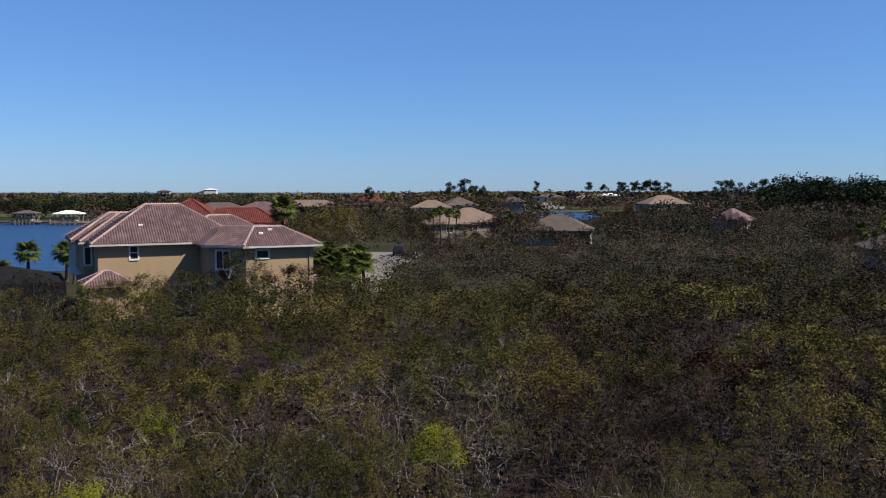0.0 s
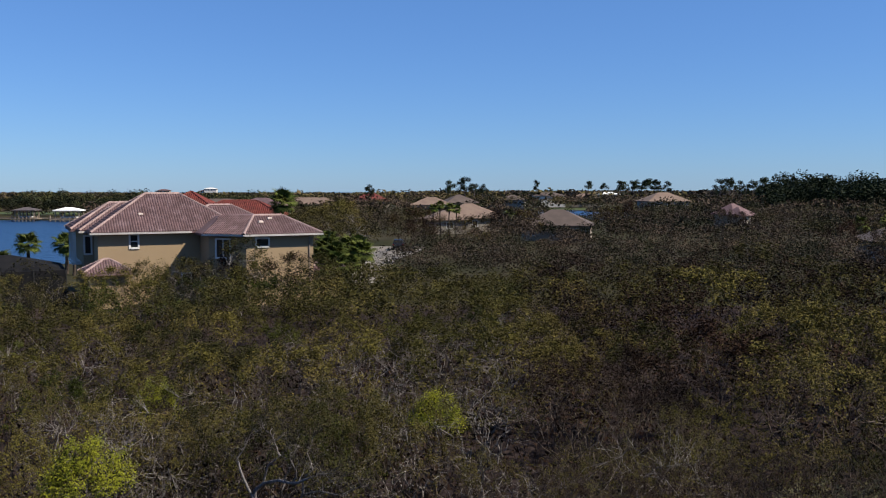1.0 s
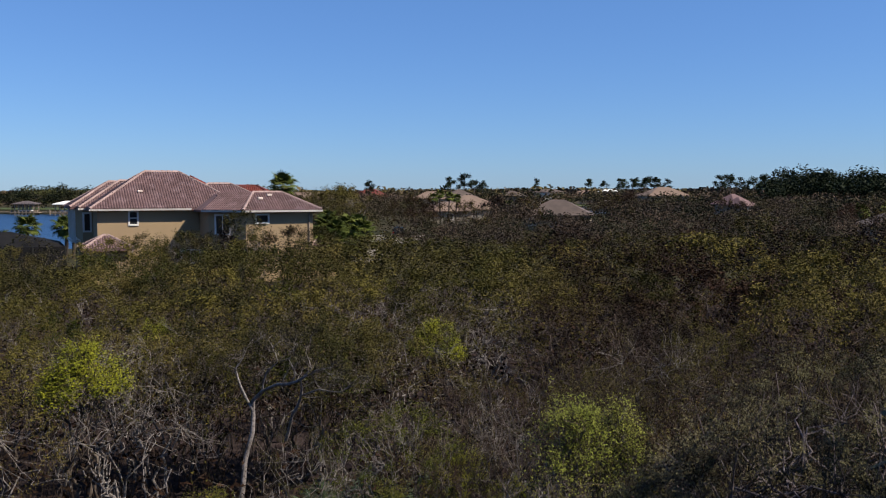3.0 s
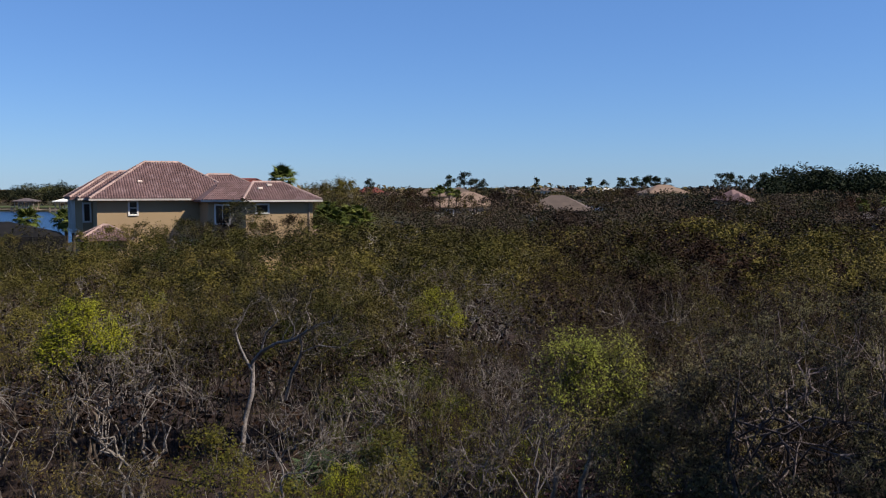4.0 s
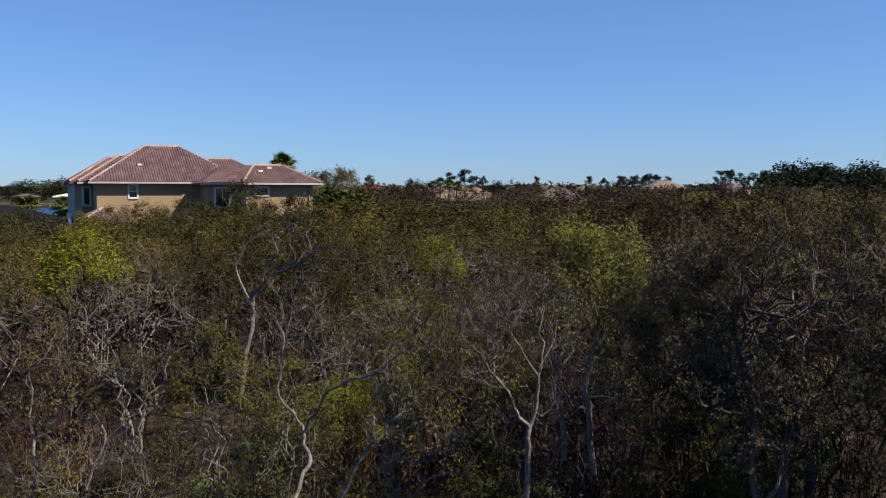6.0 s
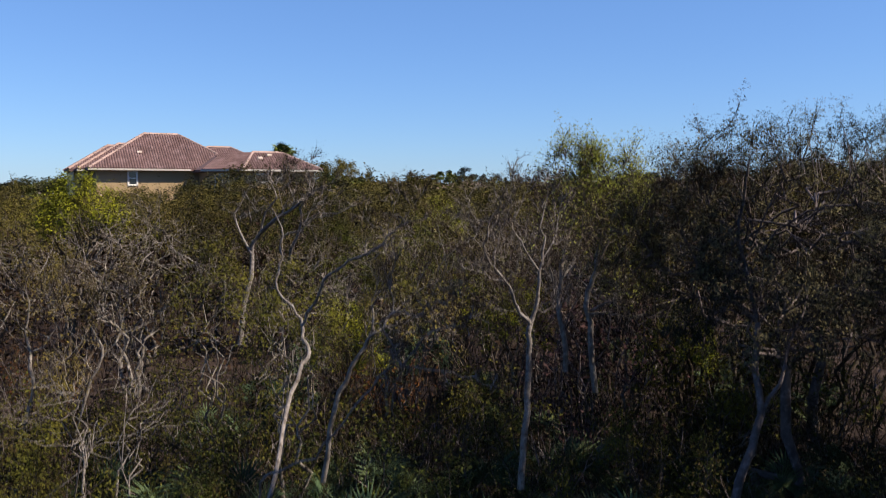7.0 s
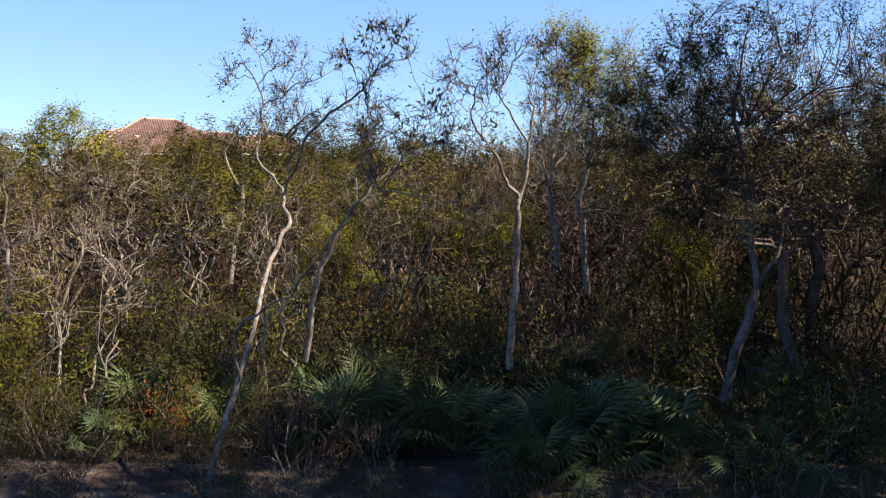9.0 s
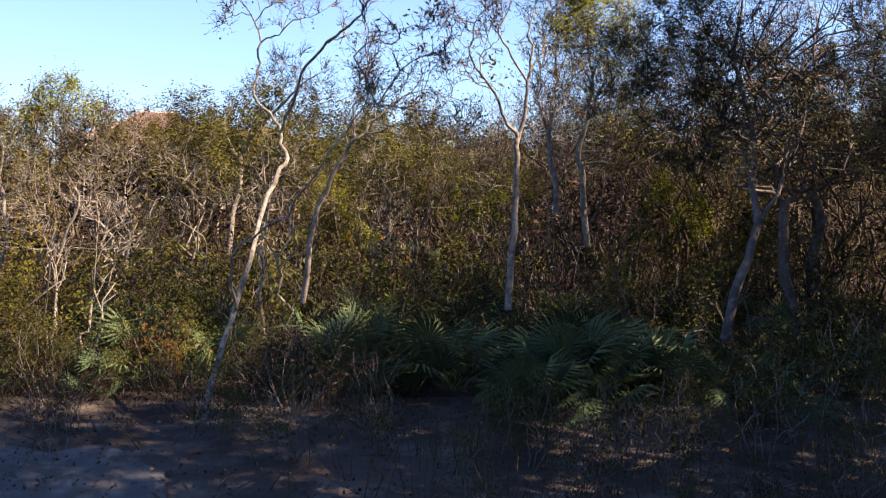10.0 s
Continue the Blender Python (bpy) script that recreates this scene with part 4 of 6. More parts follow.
def car(x, y, turn):
    """A dark estate car seen from behind: body, glasshouse, wheels and lamps."""
    ob = empty("car", pose(x, y, -0.465, 0, 0, turn))
    tagged(ob, "black sport utility car parked on the pale drive", "car")
    bm = bmesh.new()
    prof = [(-2.3, 0.35), (-2.35, 0.8), (-2.3, 1.05), (-0.2, 1.08), (0.9, 1.05), (2.1, 0.92), (2.3, 0.7), (2.28, 0.35)]
    side = [[bm.verts.new((sx, v, z)) for v, z in prof] for sx in (-0.92, 0.92)]
    n = len(prof)
    bm.faces.new(side[0])
    bm.faces.new(side[1][::-1])
    for i in range(n):
        bm.faces.new((side[0][i], side[1][i], side[1][(i + 1) % n], side[0][(i + 1) % n]))
    bmesh.ops.recalc_face_normals(bm, faces=bm.faces)
    bmesh.ops.bevel(bm, geom=bm.edges[:], offset=0.06, segments=2, affect="EDGES")
    body = part("body", bm, M["car_black"], ob)
    bm = bmesh.new()
    prof = [(-2.2, 1.04), (-1.95, 1.68), (0.1, 1.72), (0.9, 1.06)]
    lo = [[bm.verts.new((sx * (0.86 if z < 1.2 else 0.7), v, z)) for v, z in prof] for sx in (-1, 1)]
    bm.faces.new(lo[0])
    bm.faces.new(lo[1][::-1])
    for i in range(4):
        bm.faces.new((lo[0][i], lo[1][i], lo[1][(i + 1) % 4], lo[0][(i + 1) % 4]))
    bmesh.ops.recalc_face_normals(bm, faces=bm.faces)
    bmesh.ops.bevel(bm, geom=bm.edges[:], offset=0.05, segments=2, affect="EDGES")
    part("cabin", bm, M["car_black"], ob)
    box_part("rear_window", (-0.62, -2.14, 1.18), (0.62, -2.08, 1.55), M["pane"], ob)
    for sx in (-1, 1):
        box_part("tail_lamp", (sx * 0.8 - 0.1, -2.38, 0.8), (sx * 0.8 + 0.1, -2.3, 1.02), M["red_light"], ob, "red tail lamp")
        for v in (-1.45, 1.4):
            bm = bmesh.new()
            bmesh.ops.create_cone(bm, cap_ends=True, segments=18, radius1=0.35, radius2=0.35, depth=0.24, matrix=pose(sx * 0.82, v, 0.35, 0, 90, 0))
            wheel = part("wheel", bm, M["rubber"], ob)
            bm = bmesh.new()
            bmesh.ops.create_cone(bm, cap_ends=True, segments=14, radius1=0.2, radius2=0.17, depth=0.03, matrix=pose(sx * 0.95, v, 0.35, 0, 90, 0))
            part("rim", bm, M["metal_roof"], wheel)


car(-7.2, 138.5, 0)


# ---------------------------------------------------------------- palms, pines
def fan_frond(rng, blades=22, length=0.55, spread=4.4, droop=0.35, width=0.03, stalk=0.0):
    """A fan leaf: narrow folded blades that fan out from one point."""
    vs, fs = [np.zeros(3)], []
    for i in range(blades):
        a = spread * ((i + 0.5) / blades - 0.5) + rng.normal(0, 0.02)
        ln = length * (0.75 + 0.25 * math.cos(a * 0.6)) * rng.uniform(0.88, 1.05)
        d = np.array([math.cos(a), math.sin(a), 0.0])
        w = np.array([-math.sin(a), math.cos(a), 0.0]) * width
        k = len(vs) - 1
        mid = d * ln * 0.55 + [0, 0, -0.03 * droop]
        tip = d * ln + [0, 0, -droop * ln * rng.uniform(0.5, 1.1)]
        vs += [mid + w, tip, mid - w, mid + [0, 0, width * 0.6]]
        fs += [(0, k + 1, k + 4), (k + 1, k + 2, k + 4), (0, k + 4, k + 3), (k + 4, k + 2, k + 3)]
    v = np.array(vs)
    v[:, 0] += stalk
    return v, np.array(fs)


def frond_mesh(seed, name, mat, stalk, length, blades=22, droop=0.35, width=0.03, spread=4.4):
    rng = np.random.default_rng(seed)
    st = cones([[0, 0, 0]], [[stalk + 0.05, 0, 0]], [0.012])
    return mesh_of(name, [fan_frond(rng, blades, length, spread, droop, width, stalk), st], mat)


PALMETTO_FRONDS = [frond_mesh(40 + i, "frond", M["palmetto"], 0.55 + 0.1 * i, 0.5 + 0.04 * i, 22, 0.25 + 0.15 * i, 0.02) for i in range(3)]
PALM_FRONDS = [frond_mesh(50 + i, "frond", M["palm"], 0.8, 0.95, 20, 0.4 + 0.25 * i, 0.06, 4.0) for i in range(2)]


def palmetto(seed, count=16, size=1.0):
    rng = np.random.default_rng(seed)
    ob = empty("saw_palmetto")
    tagged(ob, "saw palmetto with stiff green fan fronds on the ground", "palmetto", "saw palmettos")
    for i in range(count):
        f = child("frond", PALMETTO_FRONDS[i % 3], ob)
        az = 360 * (i * 0.618 + rng.uniform(-0.05, 0.05))
        el = rng.uniform(15, 80)
        m = pose(0, 0, 0.1, 0, 0, az) @ pose(0.05, 0, 0, 0, -el, 0) @ pose(0, 0, 0, rng.uniform(-40, 40), 0, 0)
        f.matrix_local = m @ Matrix.Scale(size * rng.uniform(0.8, 1.25), 4)
    return ob


def palm(x, y, height, size=1.0, seed=0, fronds=26, label="cabbage palm with a round green crown on a grey trunk", z=None):
    rng = np.random.default_rng(seed)
    ob = empty("palm_tree", pose(x, y, ground_height(x, y) if z is None else z))
    tagged(ob, label, "palm", "palms")
    n = 9
    pts = [[0.06 * math.sin(i * 0.7 + seed), 0.05 * math.cos(i * 0.9 + seed), height * i / (n - 1)] for i in range(n)]
    rad = [0.17 * size * (1.25 - 0.3 * i / n + (0.04 if i % 2 else 0)) for i in range(n)]
    child("trunk", mesh_of("trunk", [tube(pts, rad, 8)], M["bark"], True), ob)
    for i in range(fronds):
        f = child("frond", PALM_FRONDS[i % 2], ob)
        el = 80 - 125 * (i / fronds) + rng.uniform(-8, 8)
        f.matrix_local = pose(pts[-1][0], pts[-1][1], height, 0, 0, 137.5 * i) @ pose(0, 0, 0, 0, -el, 0) @ Matrix.Scale(size * rng.uniform(0.85, 1.15), 4)
    return ob


for i, (x, y, h, s) in enumerate([(-19.0, 101, 8.1, 1.15), (-10.6, 77.0, 4.4, 0.75), (-9.6, 75.5, 4.0, 0.75), (-8.8, 78.5, 4.4, 0.75), (-10.9, 80.0, 4.8, 0.75), (-7.2, 76.5, 4.0, 0.8),
                                  (-9.2, 74.0, 3.2, 0.7), (-10.2, 73.5, 2.9, 0.7), (-8.2, 74.8, 3.0, 0.7), (-9.8, 78.6, 3.6, 0.75), (-10.9, 75.2, 3.6, 0.7), (-8.0, 80.5, 4.4, 0.75),
                                  (-1.7, 152, 6.4, 0.62), (-0.5, 155, 6.9, 0.62), (1.1, 151, 6.5, 0.62), (2.4, 154, 6.2, 0.62),
                                  (-46.5, 95, 3.6, 0.95), (-43.5, 98, 3.4, 1.05), (-41.8, 96, 3.2, 0.9), (-41.5, 80, 2.4, 0.85), (-43.5, 83, 2.6, 0.85), (-40.2, 77, 2.2, 0.8),
                                  (14, 180, 4.2, 0.9), (16.5, 182, 4.0, 0.9), (64, 130, 4.4, 0.9), (67, 128, 4.2, 0.9), (70, 133, 4.6, 0.9)]):
    palm(x, y, h, s, i, 30)


def pine(x, y, height, seed, crown=0.45):
    """A tall bare-stemmed pine with flat, broken tufts of needles at its top."""
    rng = np.random.default_rng(seed)
    ob = empty("pine_tree", pose(x, y, -0.5))
    tagged(ob, "tall dark pine with a broken flat crown", "pine", "pines")
    lean = rng.normal(0, 0.02, 2)
    pts = [[lean[0] * height * t, lean[1] * height * t, height * t] for t in np.linspace(0, 0.95, 6)]
    ch = [tube(pts, [0.28 * (1.05 - t) for t in np.linspace(0, 0.9, 6)], 6)]
    tufts = []
    for i in range(11):
        t = 1 - crown * rng.uniform(0, 1)
        a = rng.uniform(0, 6.28)
        r = height * rng.uniform(0.08, 0.24) * (0.5 + (1 - t) * 1.6)
        q = np.array([lean[0] * height * t, lean[1] * height * t, height * t * 0.93])
        e = q + [math.cos(a) * r, math.sin(a) * r, height * 0.05]
        ch.append(tube([q, (q + e) / 2 + [0, 0, -0.1], e], [0.09, 0.06, 0.03], 4))
        k = 130
        d = rng.normal(0, 1, (k, 3))
        d /= np.linalg.norm(d, axis=1, keepdims=True)
        tufts.append(e + d * rng.uniform(0.3, 1, (k, 1)) * np.array([0.105, 0.105, 0.08]) * height)
    child("trunk", mesh_of("trunk", ch, M["bark_dark"], True), ob)
    child("crown", mesh_of("crown", [leaves(np.concatenate(tufts), 0.031 * height, rng, 0.9, 1.6, None, 0.0, True)], M["pine"]), ob)
    return ob


for i, (x, y, h) in enumerate([(4, 448, 14.5), (11.5, 452, 16.5), (17, 462, 14.0), (21, 450, 12.5), (99, 900, 20), (-31.5, 368, 12.0), (123, 720, 17.5), (160, 720, 19), (171, 715, 20), (180, 725, 19),
                               (188, 716, 17), (150, 722, 17), (165, 730, 18), (176, 735, 19), (184, 728, 17), (155, 735, 18), (140, 430, 15.0), (148, 440, 16.0), (158, 452, 14.5), (171, 470, 15.5), (132, 700, 16), (195, 520, 17)]):
    pine(x, y, h, 70 + i)


# ---------------------------------------------------------------- scrub trees, one by one
def bent_tree(name, seed, limbs, label, sprays, spray, twig_r, leaf_share, leaf_size, leaf_mat, tip=0.12, bark="bark_pale", twig="twig_pale", depth=0.0, side=5, top_bias=0.0, second=None, group="", reach=1.0, tufts=()):
    """A tree whose main limbs follow given bent lines (x, y, z, radius); branches and sprays grow along their outer parts."""
    pl = Plant(seed)
    g = pl.rng
    for start, line in limbs:
        pts = np.array([p[:3] for p in line], float)
        rad = [p[3] for p in line]
        fine, fr = [], []
        for i in range(len(pts) - 1):
            for s in (0.0, 0.5):
                fine.append(pts[i] + (pts[i + 1] - pts[i]) * s + g.normal(0, 0.012, 3) * (s > 0))
                fr.append(rad[i] + (rad[i + 1] - rad[i]) * s)
        fine.append(pts[-1])
        fr.append(rad[-1])
        pl.limbs.append((fine, fr, 8))
        n = len(fine)
        count = side * 2 if start < 0.8 else 4
        for s in range(count):
            k = int(n * start + (n - n * start) * (s + g.uniform(0, 1)) / count)
            k = min(max(k, 1), n - 1)
            d = unit(fine[k] - fine[k - 1])
            w = unit(np.cross(d, g.normal(size=3)))
            dd = unit(d * 0.6 + w * 0.9 + [0, 0, 0.15])
            pl.branch(fine[k], dd, g.uniform(0.18, 0.42) * reach, max(fr[k] * 0.45, 0.005), 1, 2, 2, 0.4, 0.08, sprays, spray, twig_r, 0.15)
        pl.branch(fine[-1], unit(fine[-1] - fine[-2]), tip, fr[-1], 1, 2, 3, 0.4, 0.1, sprays, spray, twig_r, 0.15)
    ob = tree_thing(name, pl, label, leaf_share, leaf_size, leaf_mat, bark, twig, group or "scrub trees", 0.03, second, top_bias)
    for mat, spots in tufts:
        p = np.concatenate([np.array(q[:3]) + np.clip(g.normal(0, 0.5, (q[4], 3)), -1, 1) * q[3] for q in spots])
        tagged(child("leaf_tuft", mesh_of("leaf_tuft", [leaves(p, 0.024, g, 0.3, 2.1)], M[mat]), ob), kind="stuff")
    return ob


bent_tree("tree", 201, [
    (0.62, [(-1.83, 7, 0.08, 0.0269), (-1.75, 7.02, 0.45, 0.0249), (-1.68, 7.05, 0.7, 0.0235), (-1.58, 7.15, 1.05, 0.0228), (-1.52, 7.35, 1.33, 0.0208), (-1.52, 7.7, 1.63, 0.0208), (-1.49, 8, 1.91, 0.0215), (-1.42, 8.2, 2.15, 0.0208), (-1.36, 8.3, 2.25, 0.0215), (-1.44, 8.35, 2.39, 0.0188), (-1.44, 8.38, 2.5, 0.0175), (-1.5, 8.4, 2.61, 0.0128), (-1.59, 8.45, 2.72, 0.0121), (-1.71, 8.5, 2.85, 0.0121), (-1.72, 8.52, 2.96, 0.0121), (-1.69, 8.55, 3.11, 0.0114), (-1.68, 8.55, 3.24, 0.0114), (-1.65, 8.55, 3.38, 0.0101), (-1.7, 8.5, 3.57, 0.00739), (-1.76, 8.5, 3.68, 0.00538), (-1.84, 8.5, 3.78, 0.00336)]),
    (0.4, [(-1.65, 8.55, 3.38, 0.00874), (-1.54, 8.5, 3.42, 0.00806), (-1.46, 8.5, 3.44, 0.00672), (-1.38, 8.45, 3.52, 0.00605), (-1.26, 8.45, 3.58, 0.00538), (-1.15, 8.4, 3.59, 0.00403), (-0.98, 8.4, 3.68, 0.00269)]),
    (0.35, [(-1.7, 8.5, 3.57, 0.00605), (-1.62, 8.5, 3.67, 0.00538), (-1.53, 8.5, 3.72, 0.00403), (-1.44, 8.5, 3.75, 0.00269)]),
    (0.5, [(-1.73, 8.5, 3.63, 0.0047), (-1.83, 8.55, 3.67, 0.00403), (-1.93, 8.6, 3.65, 0.00336), (-2.02, 8.6, 3.61, 0.0025)]),
    (0.5, [(-1.64, 8.5, 3.66, 0.00403), (-1.67, 8.5, 3.8, 0.00336), (-1.71, 8.5, 3.9, 0.00269), (-1.78, 8.5, 3.96, 0.0025)]),
    (0.4, [(-1.42, 8.48, 3.48, 0.0047), (-1.37, 8.5, 3.63, 0.00403), (-1.32, 8.5, 3.76, 0.00269), (-1.34, 8.5, 3.87, 0.0025)]),
    (0.62, [(-1.44, 8.38, 2.5, 0.0155), (-1.38, 8.3, 2.64, 0.0148), (-1.27, 8.15, 2.76, 0.0134), (-1.19, 8, 2.93, 0.0128), (-1.1, 7.85, 3.06, 0.0128), (-0.93, 7.65, 3.17, 0.0121), (-0.79, 7.5, 3.25, 0.0114), (-0.66, 7.35, 3.31, 0.0101), (-0.55, 7.25, 3.38, 0.00874), (-0.5, 7.2, 3.47, 0.00739), (-0.42, 7.15, 3.53, 0.00605), (-0.32, 7.1, 3.59, 0.00403), (-0.21, 7.1, 3.61, 0.00269)]),
    (0.35, [(-0.51, 7.2, 3.46, 0.00538), (-0.57, 7.15, 3.54, 0.0047), (-0.65, 7.1, 3.57, 0.00336), (-0.74, 7.1, 3.63, 0.0025)]),
    (0.35, [(-0.49, 7.2, 3.49, 0.00538), (-0.49, 7.15, 3.58, 0.00403), (-0.45, 7.1, 3.68, 0.00336), (-0.41, 7.1, 3.8, 0.0025)]),
    (0.35, [(-0.4, 7.15, 3.55, 0.0047), (-0.33, 7.1, 3.65, 0.00403), (-0.28, 7.05, 3.73, 0.00269), (-0.22, 7, 3.8, 0.0025)]),
    (0.4, [(-0.87, 7.6, 3.21, 0.00605), (-0.79, 7.6, 3.24, 0.0047), (-0.65, 7.6, 3.3, 0.00336), (-0.54, 7.6, 3.27, 0.0025)]),
    (0.9, [(-1.58, 7.12, 0.97, 0.0125), (-1.6, 7, 1.21, 0.0113), (-1.56, 6.9, 1.41, 0.0104), (-1.46, 6.8, 1.53, 0.00958), (-1.27, 6.65, 1.64, 0.00874), (-1.03, 6.5, 1.75, 0.00791), (-0.88, 6.4, 1.97, 0.0075), (-0.73, 6.35, 2.18, 0.00667), (-0.57, 6.3, 2.36, 0.00625), (-0.46, 6.25, 2.51, 0.00542), (-0.41, 6.2, 2.6, 0.005)]),
    (0.45, [(-0.34, 6.2, 2.54, 0.00739), (-0.4, 6.2, 2.69, 0.00672), (-0.5, 6.15, 2.87, 0.00605), (-0.41, 6.1, 2.95, 0.00538), (-0.32, 6.08, 2.98, 0.00538), (-0.23, 6.05, 2.94, 0.0047), (-0.17, 6, 3.03, 0.00403), (-0.07, 6, 3.06, 0.00336), (0.05, 6, 3.08, 0.0025)]),
    (0.4, [(-0.34, 6.2, 2.54, 0.00672), (-0.24, 6.15, 2.68, 0.00605), (-0.1, 6.1, 2.83, 0.0047), (-0, 6.05, 2.86, 0.00336), (0.11, 6, 2.88, 0.0025)]),
    (0.4, [(-0.34, 6.2, 2.54, 0.00605), (-0.15, 6.2, 2.52, 0.00538), (0.04, 6.2, 2.5, 0.0047), (0.18, 6.2, 2.47, 0.00336), (0.32, 6.2, 2.4, 0.0025)]),
    (0.4, [(-0.44, 6.12, 2.92, 0.00403), (-0.39, 6.1, 3.04, 0.00336), (-0.42, 6.1, 3.17, 0.00269), (-0.38, 6.1, 3.33, 0.0025)]),
], "slender crooked scrub oak with pale bark, nearly bare", 1, 0.13, 0.0026, 0.1, 0.016, "olive", bark="bark_white", twig="twig_pale", side=2, top_bias=2.5, reach=0.36, tip=0.07,
    tufts=[("olive", [(-0.41, 7.1, 3.8, 0.16, 46), (-0.28, 7.05, 3.75, 0.12, 34), (-0.68, 7.1, 3.63, 0.09, 16), (-0.55, 7.1, 3.75, 0.1, 16)]),
           ("tan_leaf", [(0.04, 6, 3.17, 0.1, 26), (-0.02, 6.05, 2.92, 0.08, 20), (0.14, 6, 2.87, 0.06, 10), (-0.2, 6.05, 3.09, 0.1, 8)])])

bent_tree("tree", 202, [
    (0.8, [(0.77, 8.6, 0.76, 0.038), (0.79, 8.6, 1.06, 0.035), (0.81, 8.6, 1.4, 0.0342), (0.83, 8.62, 1.74, 0.0327), (0.85, 8.65, 2.05, 0.0312), (0.86, 8.65, 2.28, 0.0289), (0.86, 8.65, 2.46, 0.0274), (0.92, 8.65, 2.64, 0.0198), (0.94, 8.65, 2.81, 0.0182), (0.95, 8.65, 3.02, 0.0167), (0.98, 8.65, 3.22, 0.0137), (1.01, 8.65, 3.37, 0.0106), (0.95, 8.65, 3.47, 0.00836), (1, 8.7, 3.65, 0.00608), (1.03, 8.7, 3.87, 0.0038)]),
    (0.35, [(0.86, 8.65, 2.46, 0.0213), (0.75, 8.6, 2.59, 0.0175), (0.7, 8.58, 2.69, 0.016), (0.67, 8.55, 2.8, 0.0152), (0.59, 8.5, 2.93, 0.0137), (0.48, 8.45, 3.07, 0.0122), (0.4, 8.4, 3.19, 0.0106), (0.37, 8.4, 3.3, 0.00912), (0.41, 8.4, 3.41, 0.00836), (0.42, 8.4, 3.53, 0.0076), (0.32, 8.35, 3.55, 0.00608), (0.23, 8.35, 3.65, 0.00456), (0.19, 8.3, 3.75, 0.0038), (0.25, 8.3, 3.84, 0.0025)]),
    (0.3, [(0.42, 8.4, 3.53, 0.00608), (0.47, 8.4, 3.62, 0.00532), (0.56, 8.4, 3.68, 0.0038), (0.63, 8.4, 3.78, 0.0025)]),
    (0.3, [(0.95, 8.65, 3.02, 0.0122), (0.85, 8.62, 3.16, 0.0106), (0.76, 8.6, 3.33, 0.00988), (0.67, 8.6, 3.46, 0.00912), (0.67, 8.6, 3.54, 0.00836), (0.73, 8.6, 3.65, 0.00684), (0.78, 8.6, 3.8, 0.00532), (0.89, 8.6, 3.89, 0.0038), (1, 8.6, 3.95, 0.0025)]),
    (0.3, [(0.67, 8.6, 3.5, 0.00608), (0.59, 8.6, 3.58, 0.00456), (0.64, 8.6, 3.75, 0.0038), (0.66, 8.6, 3.94, 0.0025)]),
    (0.3, [(0.59, 8.5, 2.93, 0.0076), (0.45, 8.4, 2.96, 0.00608), (0.33, 8.35, 3.04, 0.00456), (0.19, 8.3, 3.08, 0.00304)]),
    (0.3, [(0.92, 8.65, 2.64, 0.00912), (1.01, 8.7, 2.59, 0.0076), (1.1, 8.75, 2.64, 0.00532), (1.18, 8.8, 2.76, 0.00304)]),
    (0.3, [(0.97, 8.65, 3.12, 0.00836), (1.09, 8.75, 3.29, 0.00684), (1.15, 8.8, 3.5, 0.00456), (1.2, 8.85, 3.73, 0.00304)]),
    (0.3, [(0.37, 8.4, 3.3, 0.00532), (0.27, 8.35, 3.37, 0.0038), (0.19, 8.3, 3.47, 0.00304), (0.14, 8.3, 3.6, 0.0025)]),
    (0.3, [(0.48, 8.45, 3.07, 0.00684), (0.47, 8.5, 3.22, 0.00532), (0.53, 8.5, 3.35, 0.0038), (0.58, 8.5, 3.52, 0.0025)]),
], "bare pale-barked scrub tree with forking white limbs", 1, 0.16, 0.003, 0.16, 0.018, "olive", bark="bark_white", twig="twig_white", side=3, top_bias=1.5, reach=0.5, tip=0.08,
    tufts=[("dark_green", [(0.66, 8.6, 4.07, 0.04, 6), (0.58, 8.5, 3.16, 0.14, 30), (0.78, 8.6, 3.06, 0.12, 20), (0.19, 8.3, 3.39, 0.06, 8)])])

bent_tree("tree", 203, [
    (0.45, [(1.44, 10.1, 1.67, 0.035), (1.4, 10.1, 2.19, 0.032), (1.35, 10.1, 2.4, 0.03), (1.34, 10.1, 2.59, 0.028), (1.38, 10.1, 2.79, 0.025), (1.41, 10.15, 2.99, 0.022), (1.46, 10.2, 3.22, 0.018), (1.43, 10.2, 3.52, 0.013), (1.48, 10.25, 3.85, 0.009), (1.43, 10.25, 4.18, 0.004)]),
    (0.3, [(1.36, 10.1, 2.66, 0.016), (1.27, 10.05, 2.79, 0.014), (1.2, 10, 2.98, 0.011), (1.23, 10, 3.31, 0.008), (1.28, 10, 3.69, 0.004)]),
    (0.3, [(1.39, 10.1, 2.79, 0.016), (1.54, 10.2, 2.96, 0.013), (1.64, 10.25, 3.26, 0.01), (1.68, 10.3, 3.66, 0.007), (1.62, 10.3, 4.06, 0.004)]),
    (0.3, [(1.46, 10.2, 3.22, 0.011), (1.57, 10.3, 3.53, 0.009), (1.61, 10.3, 3.86, 0.006), (1.75, 10.35, 4.16, 0.003)]),
], "slim pale scrub tree with light green leaves on top", 2, 0.22, 0.003, 0.62, 0.02, "light_green", bark="bark_pale", twig="twig_pale", side=8, top_bias=2.2, reach=0.72)
